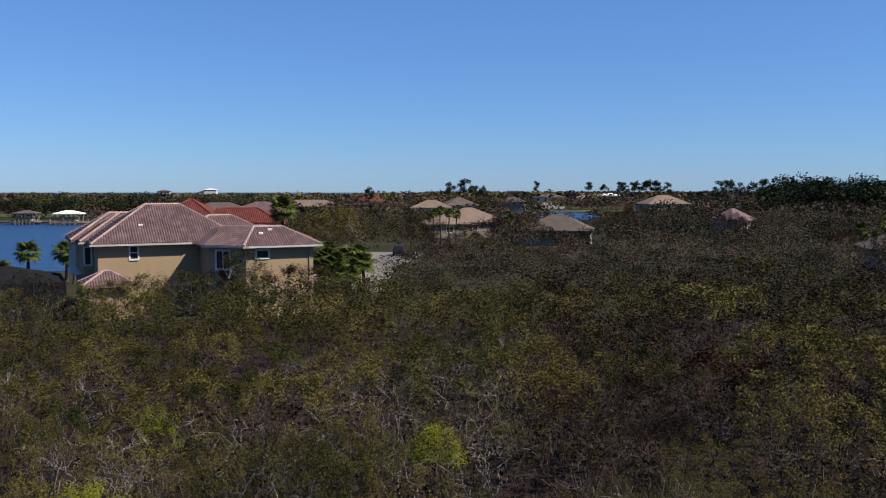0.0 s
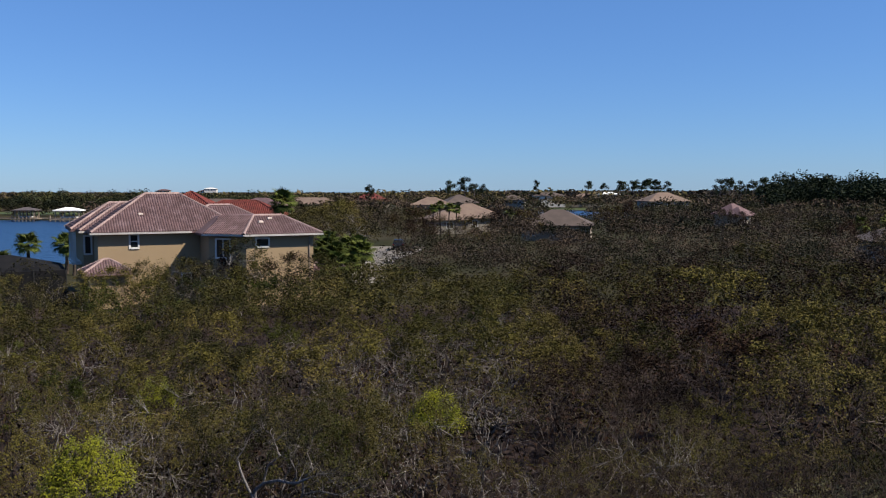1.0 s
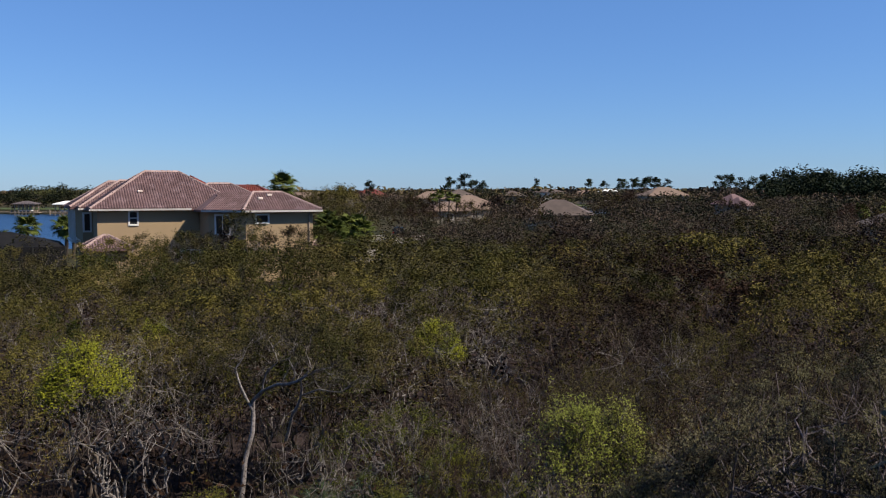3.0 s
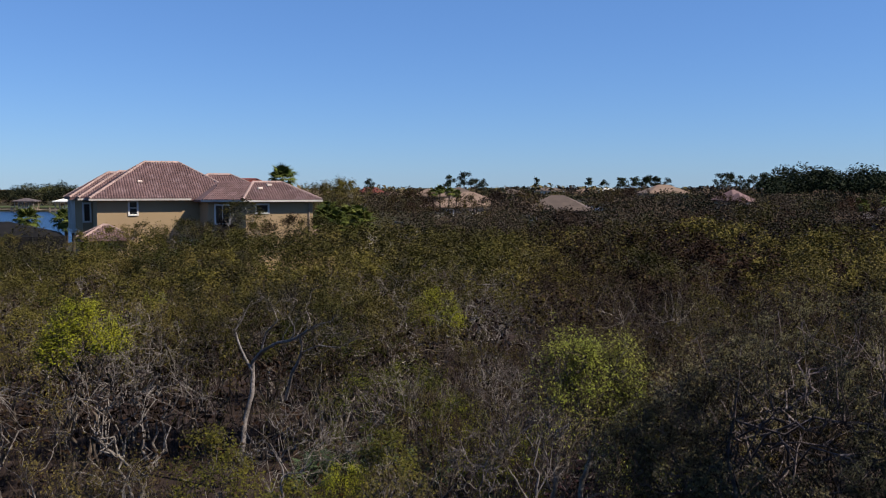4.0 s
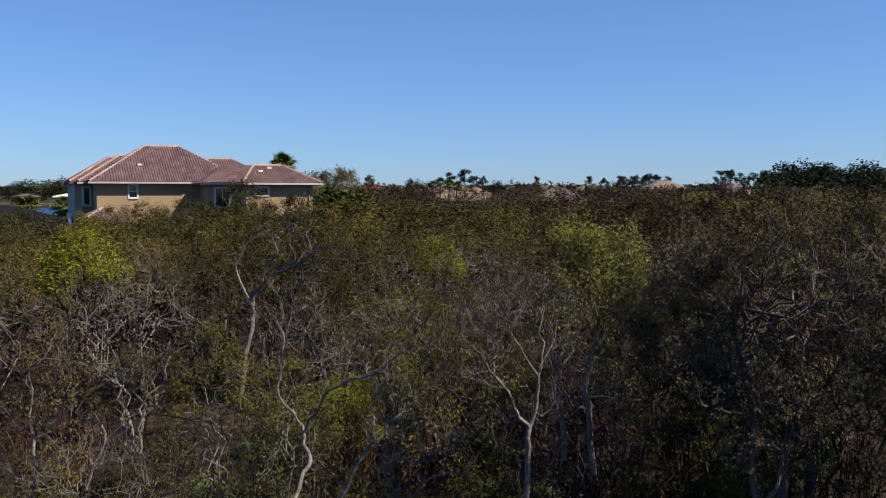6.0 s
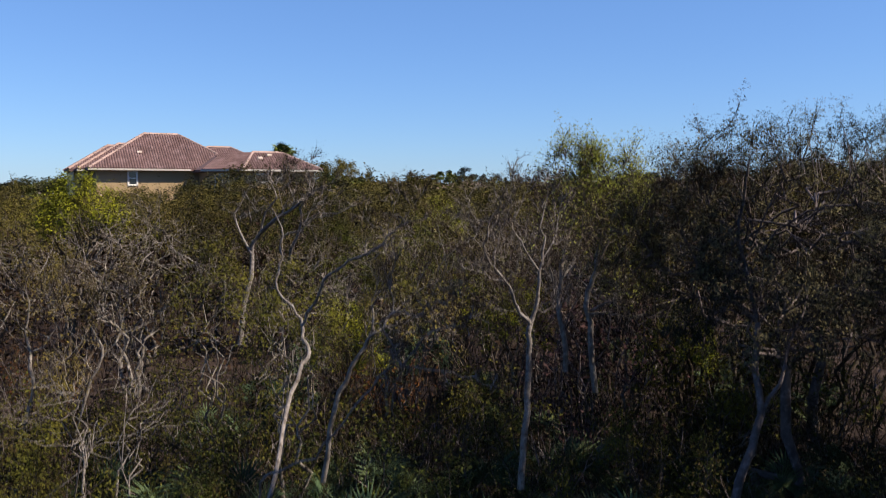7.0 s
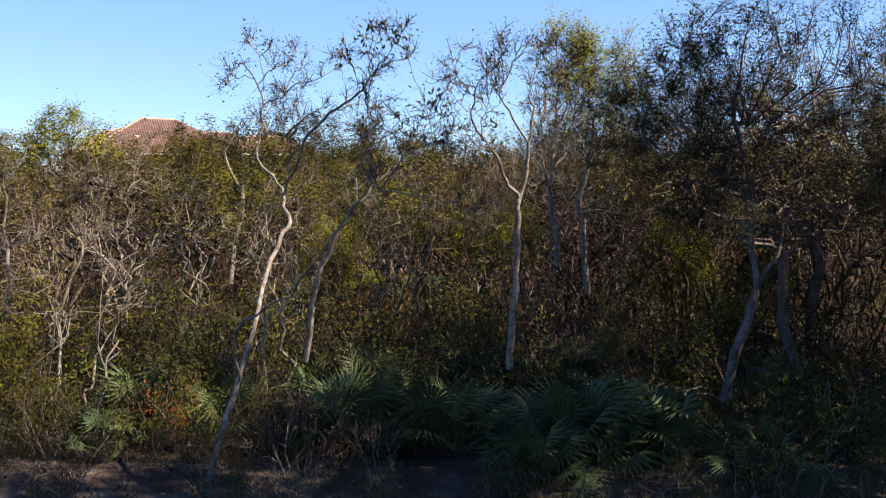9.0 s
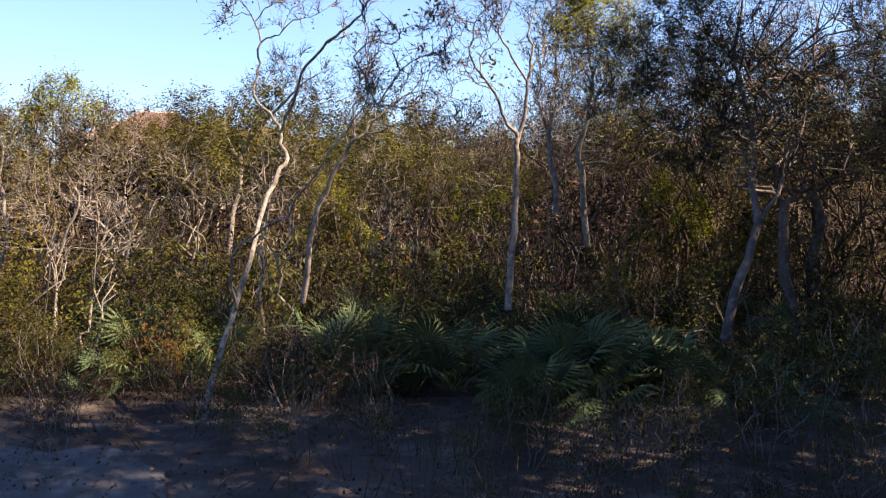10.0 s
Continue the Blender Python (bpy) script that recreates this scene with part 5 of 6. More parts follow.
bent_tree("tree", 207, [
    (0.4, [(1.93, 10.8, 1.25, 0.042), (1.86, 10.8, 1.96, 0.038), (1.81, 10.8, 2.3, 0.036), (1.81, 10.8, 2.47, 0.035), (1.86, 10.8, 2.63, 0.033), (1.92, 10.8, 2.82, 0.028), (1.95, 10.8, 3.1, 0.022), (1.97, 10.8, 3.4, 0.017), (1.9, 10.75, 3.71, 0.012), (1.95, 10.7, 4.01, 0.006)]),
    (0.3, [(1.93, 10.8, 2.91, 0.017), (2.06, 10.8, 3.16, 0.013), (2.17, 10.8, 3.47, 0.01), (2.12, 10.7, 3.77, 0.007), (2.22, 10.7, 4.08, 0.004)]),
    (0.3, [(1.96, 10.8, 3.26, 0.012), (1.81, 10.7, 3.5, 0.009), (1.82, 10.6, 3.83, 0.006), (1.72, 10.5, 4.12, 0.003)]),
    (0.3, [(2.06, 10.8, 3.16, 0.01), (2.31, 10.9, 3.31, 0.008), (2.45, 10.9, 3.55, 0.006), (2.41, 10.9, 3.87, 0.003)]),
    (0.7, [(1.82, 10.8, 2.26, 0.016), (2.04, 10.7, 2.3, 0.014), (2.24, 10.65, 2.26, 0.012), (2.5, 10.6, 2.29, 0.01), (2.88, 10.6, 2.27, 0.005)]),
    (0.6, [(1.81, 10.8, 2.3, 0.014), (1.97, 10.7, 2.4, 0.012), (2.1, 10.6, 2.46, 0.009), (2.2, 10.5, 2.49, 0.005)]),
], "grey scrub tree with light green top and dead side branch", 2, 0.22, 0.003, 0.62, 0.02, "light_green", bark="bark_pale", twig="twig_pale", side=8, top_bias=2.2, reach=0.72)
bent_tree("tree", 204, [
    (0.5, [(-1.28, 8.6, 0.83, 0.0315), (-1.19, 8.5, 1.42, 0.028), (-1.09, 8.45, 1.81, 0.0252), (-0.96, 8.4, 2.07, 0.0224), (-0.87, 8.38, 2.21, 0.021), (-0.78, 8.36, 2.38, 0.0196), (-0.62, 8.35, 2.49, 0.0154), (-0.53, 8.4, 2.63, 0.0119), (-0.36, 8.45, 2.78, 0.0091), (-0.17, 8.5, 2.89, 0.0063), (0.03, 8.5, 2.92, 0.0028)]),
    (0.4, [(-0.78, 8.36, 2.38, 0.014), (-0.73, 8.4, 2.56, 0.0112), (-0.75, 8.45, 2.75, 0.0084), (-0.69, 8.5, 2.93, 0.0056), (-0.61, 8.5, 3.03, 0.0028)]),
    (0.5, [(-0.62, 8.35, 2.49, 0.0098), (-0.41, 8.4, 2.53, 0.0077), (-0.25, 8.4, 2.59, 0.0056), (-0.05, 8.4, 2.56, 0.0028)]),
], "leaning grey-barked scrub oak with fine twigs", 2, 0.18, 0.003, 0.5, 0.02, "olive", bark="bark_pale", twig="twig_pale", side=5, reach=1.0)
bent_tree("tree", 205, [
    (0.5, [(-5.22, 10.3, 0.9, 0.0294), (-5.14, 10.3, 1.17, 0.028), (-5.07, 10.3, 1.45, 0.0252), (-5.11, 10.3, 1.65, 0.0224), (-5.12, 10.35, 1.85, 0.0196), (-5.2, 10.4, 2.12, 0.0154), (-5.14, 10.4, 2.46, 0.0112), (-5.18, 10.4, 2.73, 0.0056)]),
    (0.45, [(-5.07, 10.3, 1.45, 0.0154), (-4.94, 10.25, 1.51, 0.0126), (-4.81, 10.2, 1.49, 0.007)]),
    (0.4, [(-5.13, 10.35, 1.85, 0.0112), (-4.94, 10.3, 1.92, 0.0084), (-4.78, 10.3, 2.16, 0.0056), (-4.7, 10.3, 2.46, 0.0028)]),
], "slender crooked scrub oak with grey bark", 2, 0.18, 0.003, 0.9, 0.02, "olive", bark="bark_pale", twig="twig_pale", side=4, reach=1.0)
bent_tree("tree", 206, [
    (0.5, [(-4.56, 10.5, 1.15, 0.0216), (-4.45, 10.5, 1.49, 0.0198), (-4.3, 10.5, 1.77, 0.0168), (-4.34, 10.5, 1.98, 0.0132), (-4.46, 10.5, 2.19, 0.009), (-4.51, 10.5, 2.46, 0.0042)]),
    (0.4, [(-4.3, 10.5, 1.77, 0.0108), (-4.16, 10.5, 1.91, 0.0084), (-4.05, 10.5, 2.05, 0.0066), (-4.07, 10.5, 2.32, 0.0054), (-4.06, 10.5, 2.63, 0.0036), (-3.97, 10.5, 2.68, 0.0025)]),
    (0.5, [(-4.06, 10.5, 2.63, 0.0048), (-4.17, 10.5, 2.66, 0.0036), (-4.28, 10.5, 2.6, 0.0025)]),
    (0.4, [(-4.05, 10.5, 2.05, 0.006), (-3.83, 10.55, 2.15, 0.0048), (-3.6, 10.6, 2.22, 0.003)]),
], "low forking scrub oak with pale bare stems", 2, 0.18, 0.003, 0.6, 0.02, "olive", bark="bark_pale", twig="twig_pale", side=4, reach=1.0)
bent_tree("tree", 208, [
    (0.5, [(-4.26, 17.5, 0.64, 0.06), (-4.19, 17.6, 1.46, 0.055), (-4.03, 17.63, 2.06, 0.0498), (-4.04, 17.75, 2.71, 0.0439), (-3.77, 17.41, 2.99, 0.0374), (-3.3, 16.69, 3.31, 0.0326), (-2.94, 16.08, 3.46, 0.0282), (-2.62, 15.68, 3.67, 0.0203), (-2.32, 15.39, 3.87, 0.0127), (-2.02, 15.12, 3.98, 0.00623)]),
    (0.35, [(-4.03, 17.68, 2.53, 0.0299), (-4.32, 17.9, 2.97, 0.025), (-4.46, 18, 3.36, 0.019), (-4.29, 18, 3.61, 0.012), (-4.14, 18, 3.91, 0.006)]),
    (0.35, [(-3.77, 17.41, 2.99, 0.0236), (-3.65, 17.3, 3.41, 0.0195), (-3.36, 17.04, 3.7, 0.0144), (-3.49, 17.16, 3.96, 0.00969), (-3.28, 16.96, 4.18, 0.00479)]),
    (0.35, [(-3.16, 16.76, 2.15, 0.0381), (-2.98, 16.49, 2.74, 0.032), (-2.74, 16.17, 3.21, 0.026), (-2.74, 16.08, 3.52, 0.0205), (-2.49, 15.83, 3.81, 0.0137), (-2.61, 15.95, 4.1, 0.00646)]),
    (0.3, [(-2.74, 16.17, 3.21, 0.0167), (-2.32, 15.75, 3.43, 0.0136), (-1.91, 15.48, 3.44, 0.0089), (-1.55, 15.48, 3.62, 0.00445)]),
    (0.3, [(-2.94, 16.08, 3.46, 0.0151), (-2.83, 15.98, 3.74, 0.0121), (-2.96, 16.09, 3.94, 0.00847), (-2.75, 15.9, 4.24, 0.00465)]),
], "pale scrub oak with an arching bare limb", 2, 0.26, 0.004, 0.25, 0.026, "olive", bark="bark_white", twig="twig_pale", side=3, reach=1.0)
bent_tree("tree", 209, [
    (0.45, [(2.81, 8.2, 0.53, 0.05), (2.89, 8.2, 0.97, 0.045), (3.05, 8.3, 1.28, 0.042), (3.17, 8.4, 1.6, 0.038), (3.17, 8.6, 1.99, 0.034), (3.3, 8.9, 2.45, 0.03), (3.26, 9.1, 2.87, 0.026), (3.21, 9.3, 3.3, 0.02), (3.3, 9.4, 3.74, 0.014), (3.35, 9.4, 4.21, 0.008)]),
    (0.35, [(3.17, 8.4, 1.6, 0.024), (3.39, 8.5, 1.88, 0.02), (3.54, 8.7, 2.21, 0.016), (3.78, 8.9, 2.56, 0.012), (3.87, 9, 2.97, 0.008)]),
    (0.35, [(3.3, 8.9, 2.45, 0.02), (3.01, 9, 2.71, 0.016), (2.71, 9.1, 3.04, 0.012), (2.52, 9.2, 3.46, 0.007)]),
    (0.35, [(3.26, 9.1, 2.87, 0.018), (2.95, 9.2, 3, 0.014), (2.5, 9.3, 2.92, 0.011), (2.28, 9.4, 3.14, 0.007), (2.09, 9.4, 3.44, 0.004)]),
    (0.35, [(3.21, 9.3, 3.3, 0.015), (2.94, 9.4, 3.62, 0.011), (2.81, 9.4, 3.97, 0.007)]),
], "dark leaning oak stem under a leafy crown", 2, 0.22, 0.004, 2.6, 0.02, "dark_green", bark="bark_dark", twig="twig", side=6, reach=1.4)

# the kinds of scrub tree, each grown once and repeated
def kinds(tier):
    """The near kinds carry finer twigs and leaves than those further off."""
    tips, r, k, size, n, jit = ((84, 0.0034, 3.0, 0.017, 0, 0.03), (70, 0.0046, 2.3, 0.030, 20, 0.05), (40, 0.0068, 2.0, 0.054, 50, 0.10))[tier]

    def one(seed, height, radius, stems, sprays, share, leaf, label, bark, twig="twig", second=None, order=0.6, bias=1.2):
        if not tier and bark == "bark_pale":
            twig, share = "twig_white" if twig == "twig_white" else "twig_mid", share * 0.6
        if not tier and leaf == "olive":
            leaf = "olive_near"
        plant = scrub(seed + n, height, radius * (1.0, 1.1, 1.12)[tier], stems, tips, sprays, 0.36, r, (0.25, 0.15, -0.1)[tier], (0.036, 0.042, 0.042)[tier], 0.10, tier < 2, limb=(0.38, 0.48, 0.5)[tier])
        return tree_thing("tree", plant, label, share * k, size, leaf, bark=bark, twig=twig, jitter=jit, simple=True,
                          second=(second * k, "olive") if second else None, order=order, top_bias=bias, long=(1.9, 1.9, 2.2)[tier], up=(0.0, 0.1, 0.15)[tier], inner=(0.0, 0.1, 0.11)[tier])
    return [
        one(301, 3.5, 1.6, 3, 2, 1.8, "olive", "scrub oak with olive leaves among grey twigs", "bark_pale", "twig_pale"),
        one(302, 3.7, 1.7, 4, 3, 0.3, "olive", "bare grey scrub oak with pale twisting limbs", "bark_pale", "twig_white"),
        one(303, 3.3, 1.6, 4, 3, 1.5, "brown", "brown scrub tree of dry leaves and bare twigs", "bark", second=0.9),
        one(304, 3.7, 1.65, 3, 2, 3.0, "olive", "olive green scrub oak with a dense crown", "bark"),
        one(305, 3.5, 1.7, 4, 3, 1.9, "brown", "grey-brown thicket tree of dry leaves and twigs", "bark"),
        one(306, 3.2, 1.5, 3, 2, 2.8, "green", "green scrub oak with small leaves", "bark_pale"),
    ]


NEAR_KINDS, KINDS, MID_KINDS = kinds(0), kinds(1), kinds(2)
YELLOW = tree_thing("tree", scrub(310, 3.5, 0.95, 3, 90, 4, 0.24, 0.005, 0.15), "bright yellow-green leafy tree above the scrub", 4.4, 0.025, "yellow", jitter=0.07)
CAP = tree_thing("tree", scrub(311, 3.5, 1.0, 3, 90, 4, 0.2, 0.005, 0.62), "yellow-green leafy treetop standing out of the scrub", 4.4, 0.025, "yellow", jitter=0.06)
SMALL_OLIVE = tree_thing("tree", scrub(312, 3.0, 0.55, 2, 60, 3, 0.16, 0.003, 0.2, 0.028), "slim scrub oak with a small yellowish olive crown", 4.2, 0.022, "olive_bright", bark="bark_pale", twig="twig_pale", jitter=0.05, top_bias=1.0)
OAK = tree_thing("tree", scrub(320, 5.2, 1.8, 1, 150, 4, 0.34, 0.0042, -0.1, 0.10, 0.10, limb=0.26), "dark live oak with a broad leafy crown", 7.4, 0.022, "dark_green", bark="bark_dark", simple=True, jitter=0.03)
TALL_OAK = tree_thing("tree", scrub(321, 7.8, 3.2, 3, 120, 4, 0.5, 0.008, -0.3, 0.14), "tall live oak with a dense dark crown", 3.6, 0.08, "dark_green", bark="bark_dark", simple=True, jitter=0.08)
SLIM_OAK = tree_thing("tree", scrub(322, 9.2, 2.1, 3, 120, 4, 0.5, 0.008, -0.5, 0.14), "tall slender live oak with a dense crown", 4.2, 0.075, "dark_green", bark="bark_dark", simple=True, jitter=0.08)


def place(ob, x, y, turn, s, first):
    m = pose(x, y, ground_height(x, y) - 0.03, 0, 0, turn) @ Matrix.Scale(s, 4)
    if ob.name not in first:
        first.add(ob.name)
        ob.matrix_world = m
        return ob
    return copy_at(ob, m)


def copy_at(ob, m):
    """A copy at a pose whose scale is its own."""
    c = copy_thing(ob, m)
    c.matrix_world = m
    return c


first = set()
rng = np.random.default_rng(5)
# yellow-green crowns and the live oaks
for x, y, s in ((-9.4, 27.5, 0.8), (0.25, 15.0, 0.7), (-1.5, 12.6, 0.58), (1.2, 13.8, 0.64), (3.4, 12.4, 0.6)):
    place(YELLOW, x, y, 40 * x, s, first)
for x, y, s in ((-0.2, 22.9, 0.96), (-7.15, 16.6, 1.1)):
    place(CAP, x, y, 40 * x, s, first)
for x, y, s in ((-1.72, 9.3, 0.98), (-3.0, 10.9, 1.02), (-0.75, 11.6, 0.96), (2.9, 13.2, 1.1)):
    place(SMALL_OLIVE, x, y, 40 * x, s, first)
for x, y, s in ((3.75, 9.9, 0.87), (5.2, 11.3, 0.92), (6.9, 11.6, 0.92)):
    place(OAK, x, y, 77 * x, s, first)
for x, y, s in ((5.9, 1.3, 1.2), (6.9, 2.6, 1.25), (5.6, -0.3, 1.0)):
    place(TALL_OAK, x, y, 77 * x, s, first)
for x, y, s in ((6.5, 5.0, 0.92), (7.1, 6.9, 0.92), (6.6, 2.0, 1.35), (8.7, 8.9, 0.7), (9.7, 10.6, 0.72)):
    place(SLIM_OAK, x, y, 77 * x, s, first)
# russet trees beside the live oaks
for x, y, s, k in ((3.5, 12.6, 1.22, 2), (5.2, 14.6, 1.35, 2), (2.6, 13.6, 1.05, 0), (4.4, 16.4, 1.25, 0), (6.9, 14.2, 1.3, 2), (0.5, 12.7, 0.8, 4), (1.5, 13.6, 0.9, 1), (0.0, 14.4, 0.86, 2), (2.6, 15.2, 1.05, 4), (4.3, 13.5, 1.2, 4), (6.0, 13.2, 1.25, 4), (3.4, 17.0, 1.1, 2), (1.0, 15.6, 0.95, 4)):
    place(NEAR_KINDS[k], x, y, 77 * x, s, first)
# a close row across the open side
for x, y, s, k in ((-5.9, 15.8, 0.93, 1), (-8.4, 15.2, 0.92, 0), (-0.9, 15.2, 0.9, 5), (-6.6, 18.9, 1.0, 1), (-5.6, 20.3, 1.0, 3), (-3.4, 20.2, 1.06, 3), (-7.6, 20.6, 1.0, 0), (-4.4, 19.6, 1.04, 3), (-2.6, 21.0, 1.0, 3), (-9.8, 18.0, 0.97, 3), (-1.2, 19.4, 1.0, 3)):
    place(KINDS[k], x, y, 77 * x, s, first)

spots = []
y = 9.0
while y < 64:
    step = 2.65 + 0.014 * y
    x = -0.6 * y - 3
    while x < 0.6 * y + 3:
        px, py = x + rng.uniform(-0.9, 0.9), y + rng.uniform(-0.9, 0.9)
        gap = noise.noise((px * 0.3, py * 0.3, 9.0)) > 0.40 and py > 17
        if not gap and clear_of(px, py, BLOCKED) and clear_of(px, py, [(0.6, 22.0, 1.5), (0.8, 8.6, 1.6), (-1.6, 7.9, 1.8), (1.6, 10.6, 1.2), (-1.0, 9.0, 1.1), (-4.0, 10.4, 1.2), (-5.1, 10.3, 1.2), (3.75, 9.9, 1.9), (5.2, 11.3, 1.5), (-0.2, 22.9, 1.2), (-7, 16.6, 1.7), (-6.2, 14.3, 1.2), (-3.5, 17.5, 1.7), (-3.4, 15.6, 2.0), (-2.4, 16.9, 2.4), (3.5, 12.6, 1.6), (5.2, 14.6, 1.8), (-3.6, 15.2, 1.3), (-5.6, 15.8, 1.3), (-1.5, 16.2, 1.3), (-8.4, 15.2, 1.3)]):
            spots.append((px, py))
        x += step
    y += step * 0.9
def tall(px, py):
    """The scrub stands lower towards the tan house and taller on the other side."""
    far = min(max((py - 22) / 30, 0), 1)
    return (1 - far) * 1.04 + far * (0.98 + 0.42 * min(max(px / py, -0.45), 0.5))


def kind_at(px, py):
    """Olive and green crowns on one side, darker and barer ones on the other, in loose groups."""
    k = 0.5 + 0.9 * noise.noise((px * 0.13, py * 0.13, 3.0)) + rng.normal(0, 0.22)
    side = px / py
    order = (4, 2, 4, 3, 2, 3, 3) if side > 0.12 else (1, 3, 0, 3, 0, 5, 3) if py > 17 else (1, 0, 1, 3, 1, 0, 0) if py > 12 else (1, 0, 1, 2, 0, 1, 0)
    return order[min(max(int(k * 7), 0), 6)]


for px, py in spots:
    if py < 41:
        lump = noise.noise((px * 0.25, py * 0.25, 5.0))
        if py > 19:
            s = (rng.uniform(0.74, 1.12) + 0.34 * lump) * tall(px, py)
        elif px < 1:
            s = (rng.uniform(0.8, 1.02) + 0.3 * lump) * (0.54 + 0.0275 * py)
        else:
            s = rng.uniform(0.72, 1.05)
        if px < 0.12 * py:
            s = min(s, rng.uniform(0.92, 1.0) * (0.9 + 0.0078 * py) * (0.95 if px < -0.2 * py else 1.0))
        place((NEAR_KINDS if py < 15 else KINDS if py < 25 else MID_KINDS)[kind_at(px, py)], px, py, rng.uniform(0, 360), s, first)

# taller trees round the tan house and beyond it
for x, y, s, k in ((-14.6, 61.5, 1.5, 0), (-18.5, 61.0, 1.15, 3), (-11.5, 62.5, 1.3, 2), (-21.5, 60.5, 1.1, 0), (-9.0, 64.0, 1.2, 3), (-24.0, 62.0, 0.85, 5), (-16.5, 62.5, 1.2, 4), (-33.0, 60.0, 1.0, 5),
                   (-25.6, 60.5, 0.95, 0), (-22.8, 60.0, 1.05, 3), (-19.8, 59.6, 1.0, 0), (-27.6, 59.5, 0.85, 1), (-30.2, 59.0, 0.9, 0), (-17.2, 60.0, 1.12, 1), (-13.2, 61.0, 1.2, 0), (-20.6, 62.0, 1.12, 1), (-35.0, 58.0, 0.95, 3),
                   (-15.0, 101, 1.95, 3), (-12.5, 108, 2.1, 0), (-14.5, 117, 2.1, 3), (-11.0, 96, 1.5, 0), (-5.0, 122, 1.9, 2), (-3.0, 113, 1.6, 4), (-2.5, 132, 1.8, 2), (-15.5, 126, 2.1, 0),
                   (3.0, 112, 1.7, 2), (9.0, 128, 1.8, 4), (13.0, 138, 1.8, 2), (-37.0, 100, 1.4, 5), (30.0, 150, 1.9, 2), (36.0, 160, 2.0, 4), (-31, 95, 1.3, 3), (50, 104, 1.6, 4), (54, 105, 1.5, 2), (58, 105, 1.5, 4), (53, 161, 1.7, 2), (57, 162, 1.5, 4)):
    place(MID_KINDS[k], x, y, 53 * x, s, first)

# the trees beyond these, joined
far_plants = [(scrub(360 + i, 3.9, 1.8, 3, 30, 2, 0.45, 0.011), share, mat) for i, (share, mat) in
              enumerate([(0.9, "olive"), (0.2, "olive"), (0.5, "brown"), (1.1, "olive"), (0.3, "brown"), (1.0, "green")])]
stuff = {(key, n): [] for key in ("twig", "twig_pale", "olive", "brown", "green") for n in range(6)}
far_meshes = []
for i, (pl, share, mat) in enumerate(far_plants):
    far_meshes.append((pl.twig_chunk(), crown_leaves(pl, share * 2.2 + 1.3, 0.085, 0.16, 0.8, 0.6, True, 2.2, 0.15)))
for px, py in spots:
    if py >= 41:
        i = kind_at(px, py)
        m = np.array(pose(px, py, ground_height(px, py), 0, 0, rng.uniform(0, 360)) @ Matrix.Scale((rng.uniform(0.78, 1.1) + 0.3 * noise.noise((px * 0.18, py * 0.18, 5.0))) * tall(px, py), 4))
        (tv, tf), (lv, lf) = far_meshes[i]
        n = int(rng.integers(0, 6))
        stuff["twig_pale" if i == 1 else "twig", n].append((tv @ m[:3, :3].T + m[:3, 3], tf))
        stuff[far_plants[i][2], n].append((lv @ m[:3, :3].T + m[:3, 3], lf))
for key, label in (("twig", "bare brown twigs of the scrub canopy"), ("twig_pale", "bleached bare twigs of the scrub canopy"), ("olive", "olive leaves of the scrub canopy"),
                   ("brown", "dry brown leaves of the scrub canopy"), ("green", "green leaves of the scrub canopy")):
    for n in range(6):
        if stuff[key, n]:
            tagged(new("scrub_canopy", mesh_of("scrub_canopy", stuff[key, n], M[key])), label, "trees", kind="stuff")

# understorey
PALMETTOS = [palmetto(80, 18, 1.0), palmetto(81, 14, 0.85)]
for i, (x, y, s) in enumerate([(1.65, 8.0, 0.66), (2.15, 8.3, 0.66), (1.15, 7.8, 0.68), (2.2, 8.2, 0.7), (1.6, 8.4, 0.72), (-0.45, 8.6, 0.7), (-0.9, 8.4, 0.68), (-0.1, 9.2, 0.7), (0.2, 8.2, 0.7), (-0.7, 9.4, 0.8), (0.5, 9.8, 0.7), (2.9, 7.4, 0.55), (0.9, 7.3, 0.55)] +
                               [(float(rng.uniform(-0.5, 0.45) * q), float(q), float(rng.uniform(0.5, 0.8))) for q in rng.uniform(9.5, 19, 22)]):
    place(PALMETTOS[i % 2], x, y, rng.uniform(0, 360), s, first)


def shrub(seed, label, height, leaf_mat, share, leaf, stems=7, twig="twig"):
    pl = Plant(seed)
    g = pl.rng
    for i in range(stems):
        a = g.uniform(0, 6.28)
        pl.branch(np.array([math.cos(a), math.sin(a), 0]) * 0.08, unit(np.array([math.cos(a) * 0.5, math.sin(a) * 0.5, 1])), height * 0.7, 0.008, 2, 3, 2, 0.25, 0.1, 2, 0.2, 0.003, 0.2)
    ob = tree_thing("shrub", pl, label, share, leaf, leaf_mat, "bark_dark", twig, "undergrowth shrubs", 0.05, simple=True)
    tagged(ob, category="shrub")
    return ob


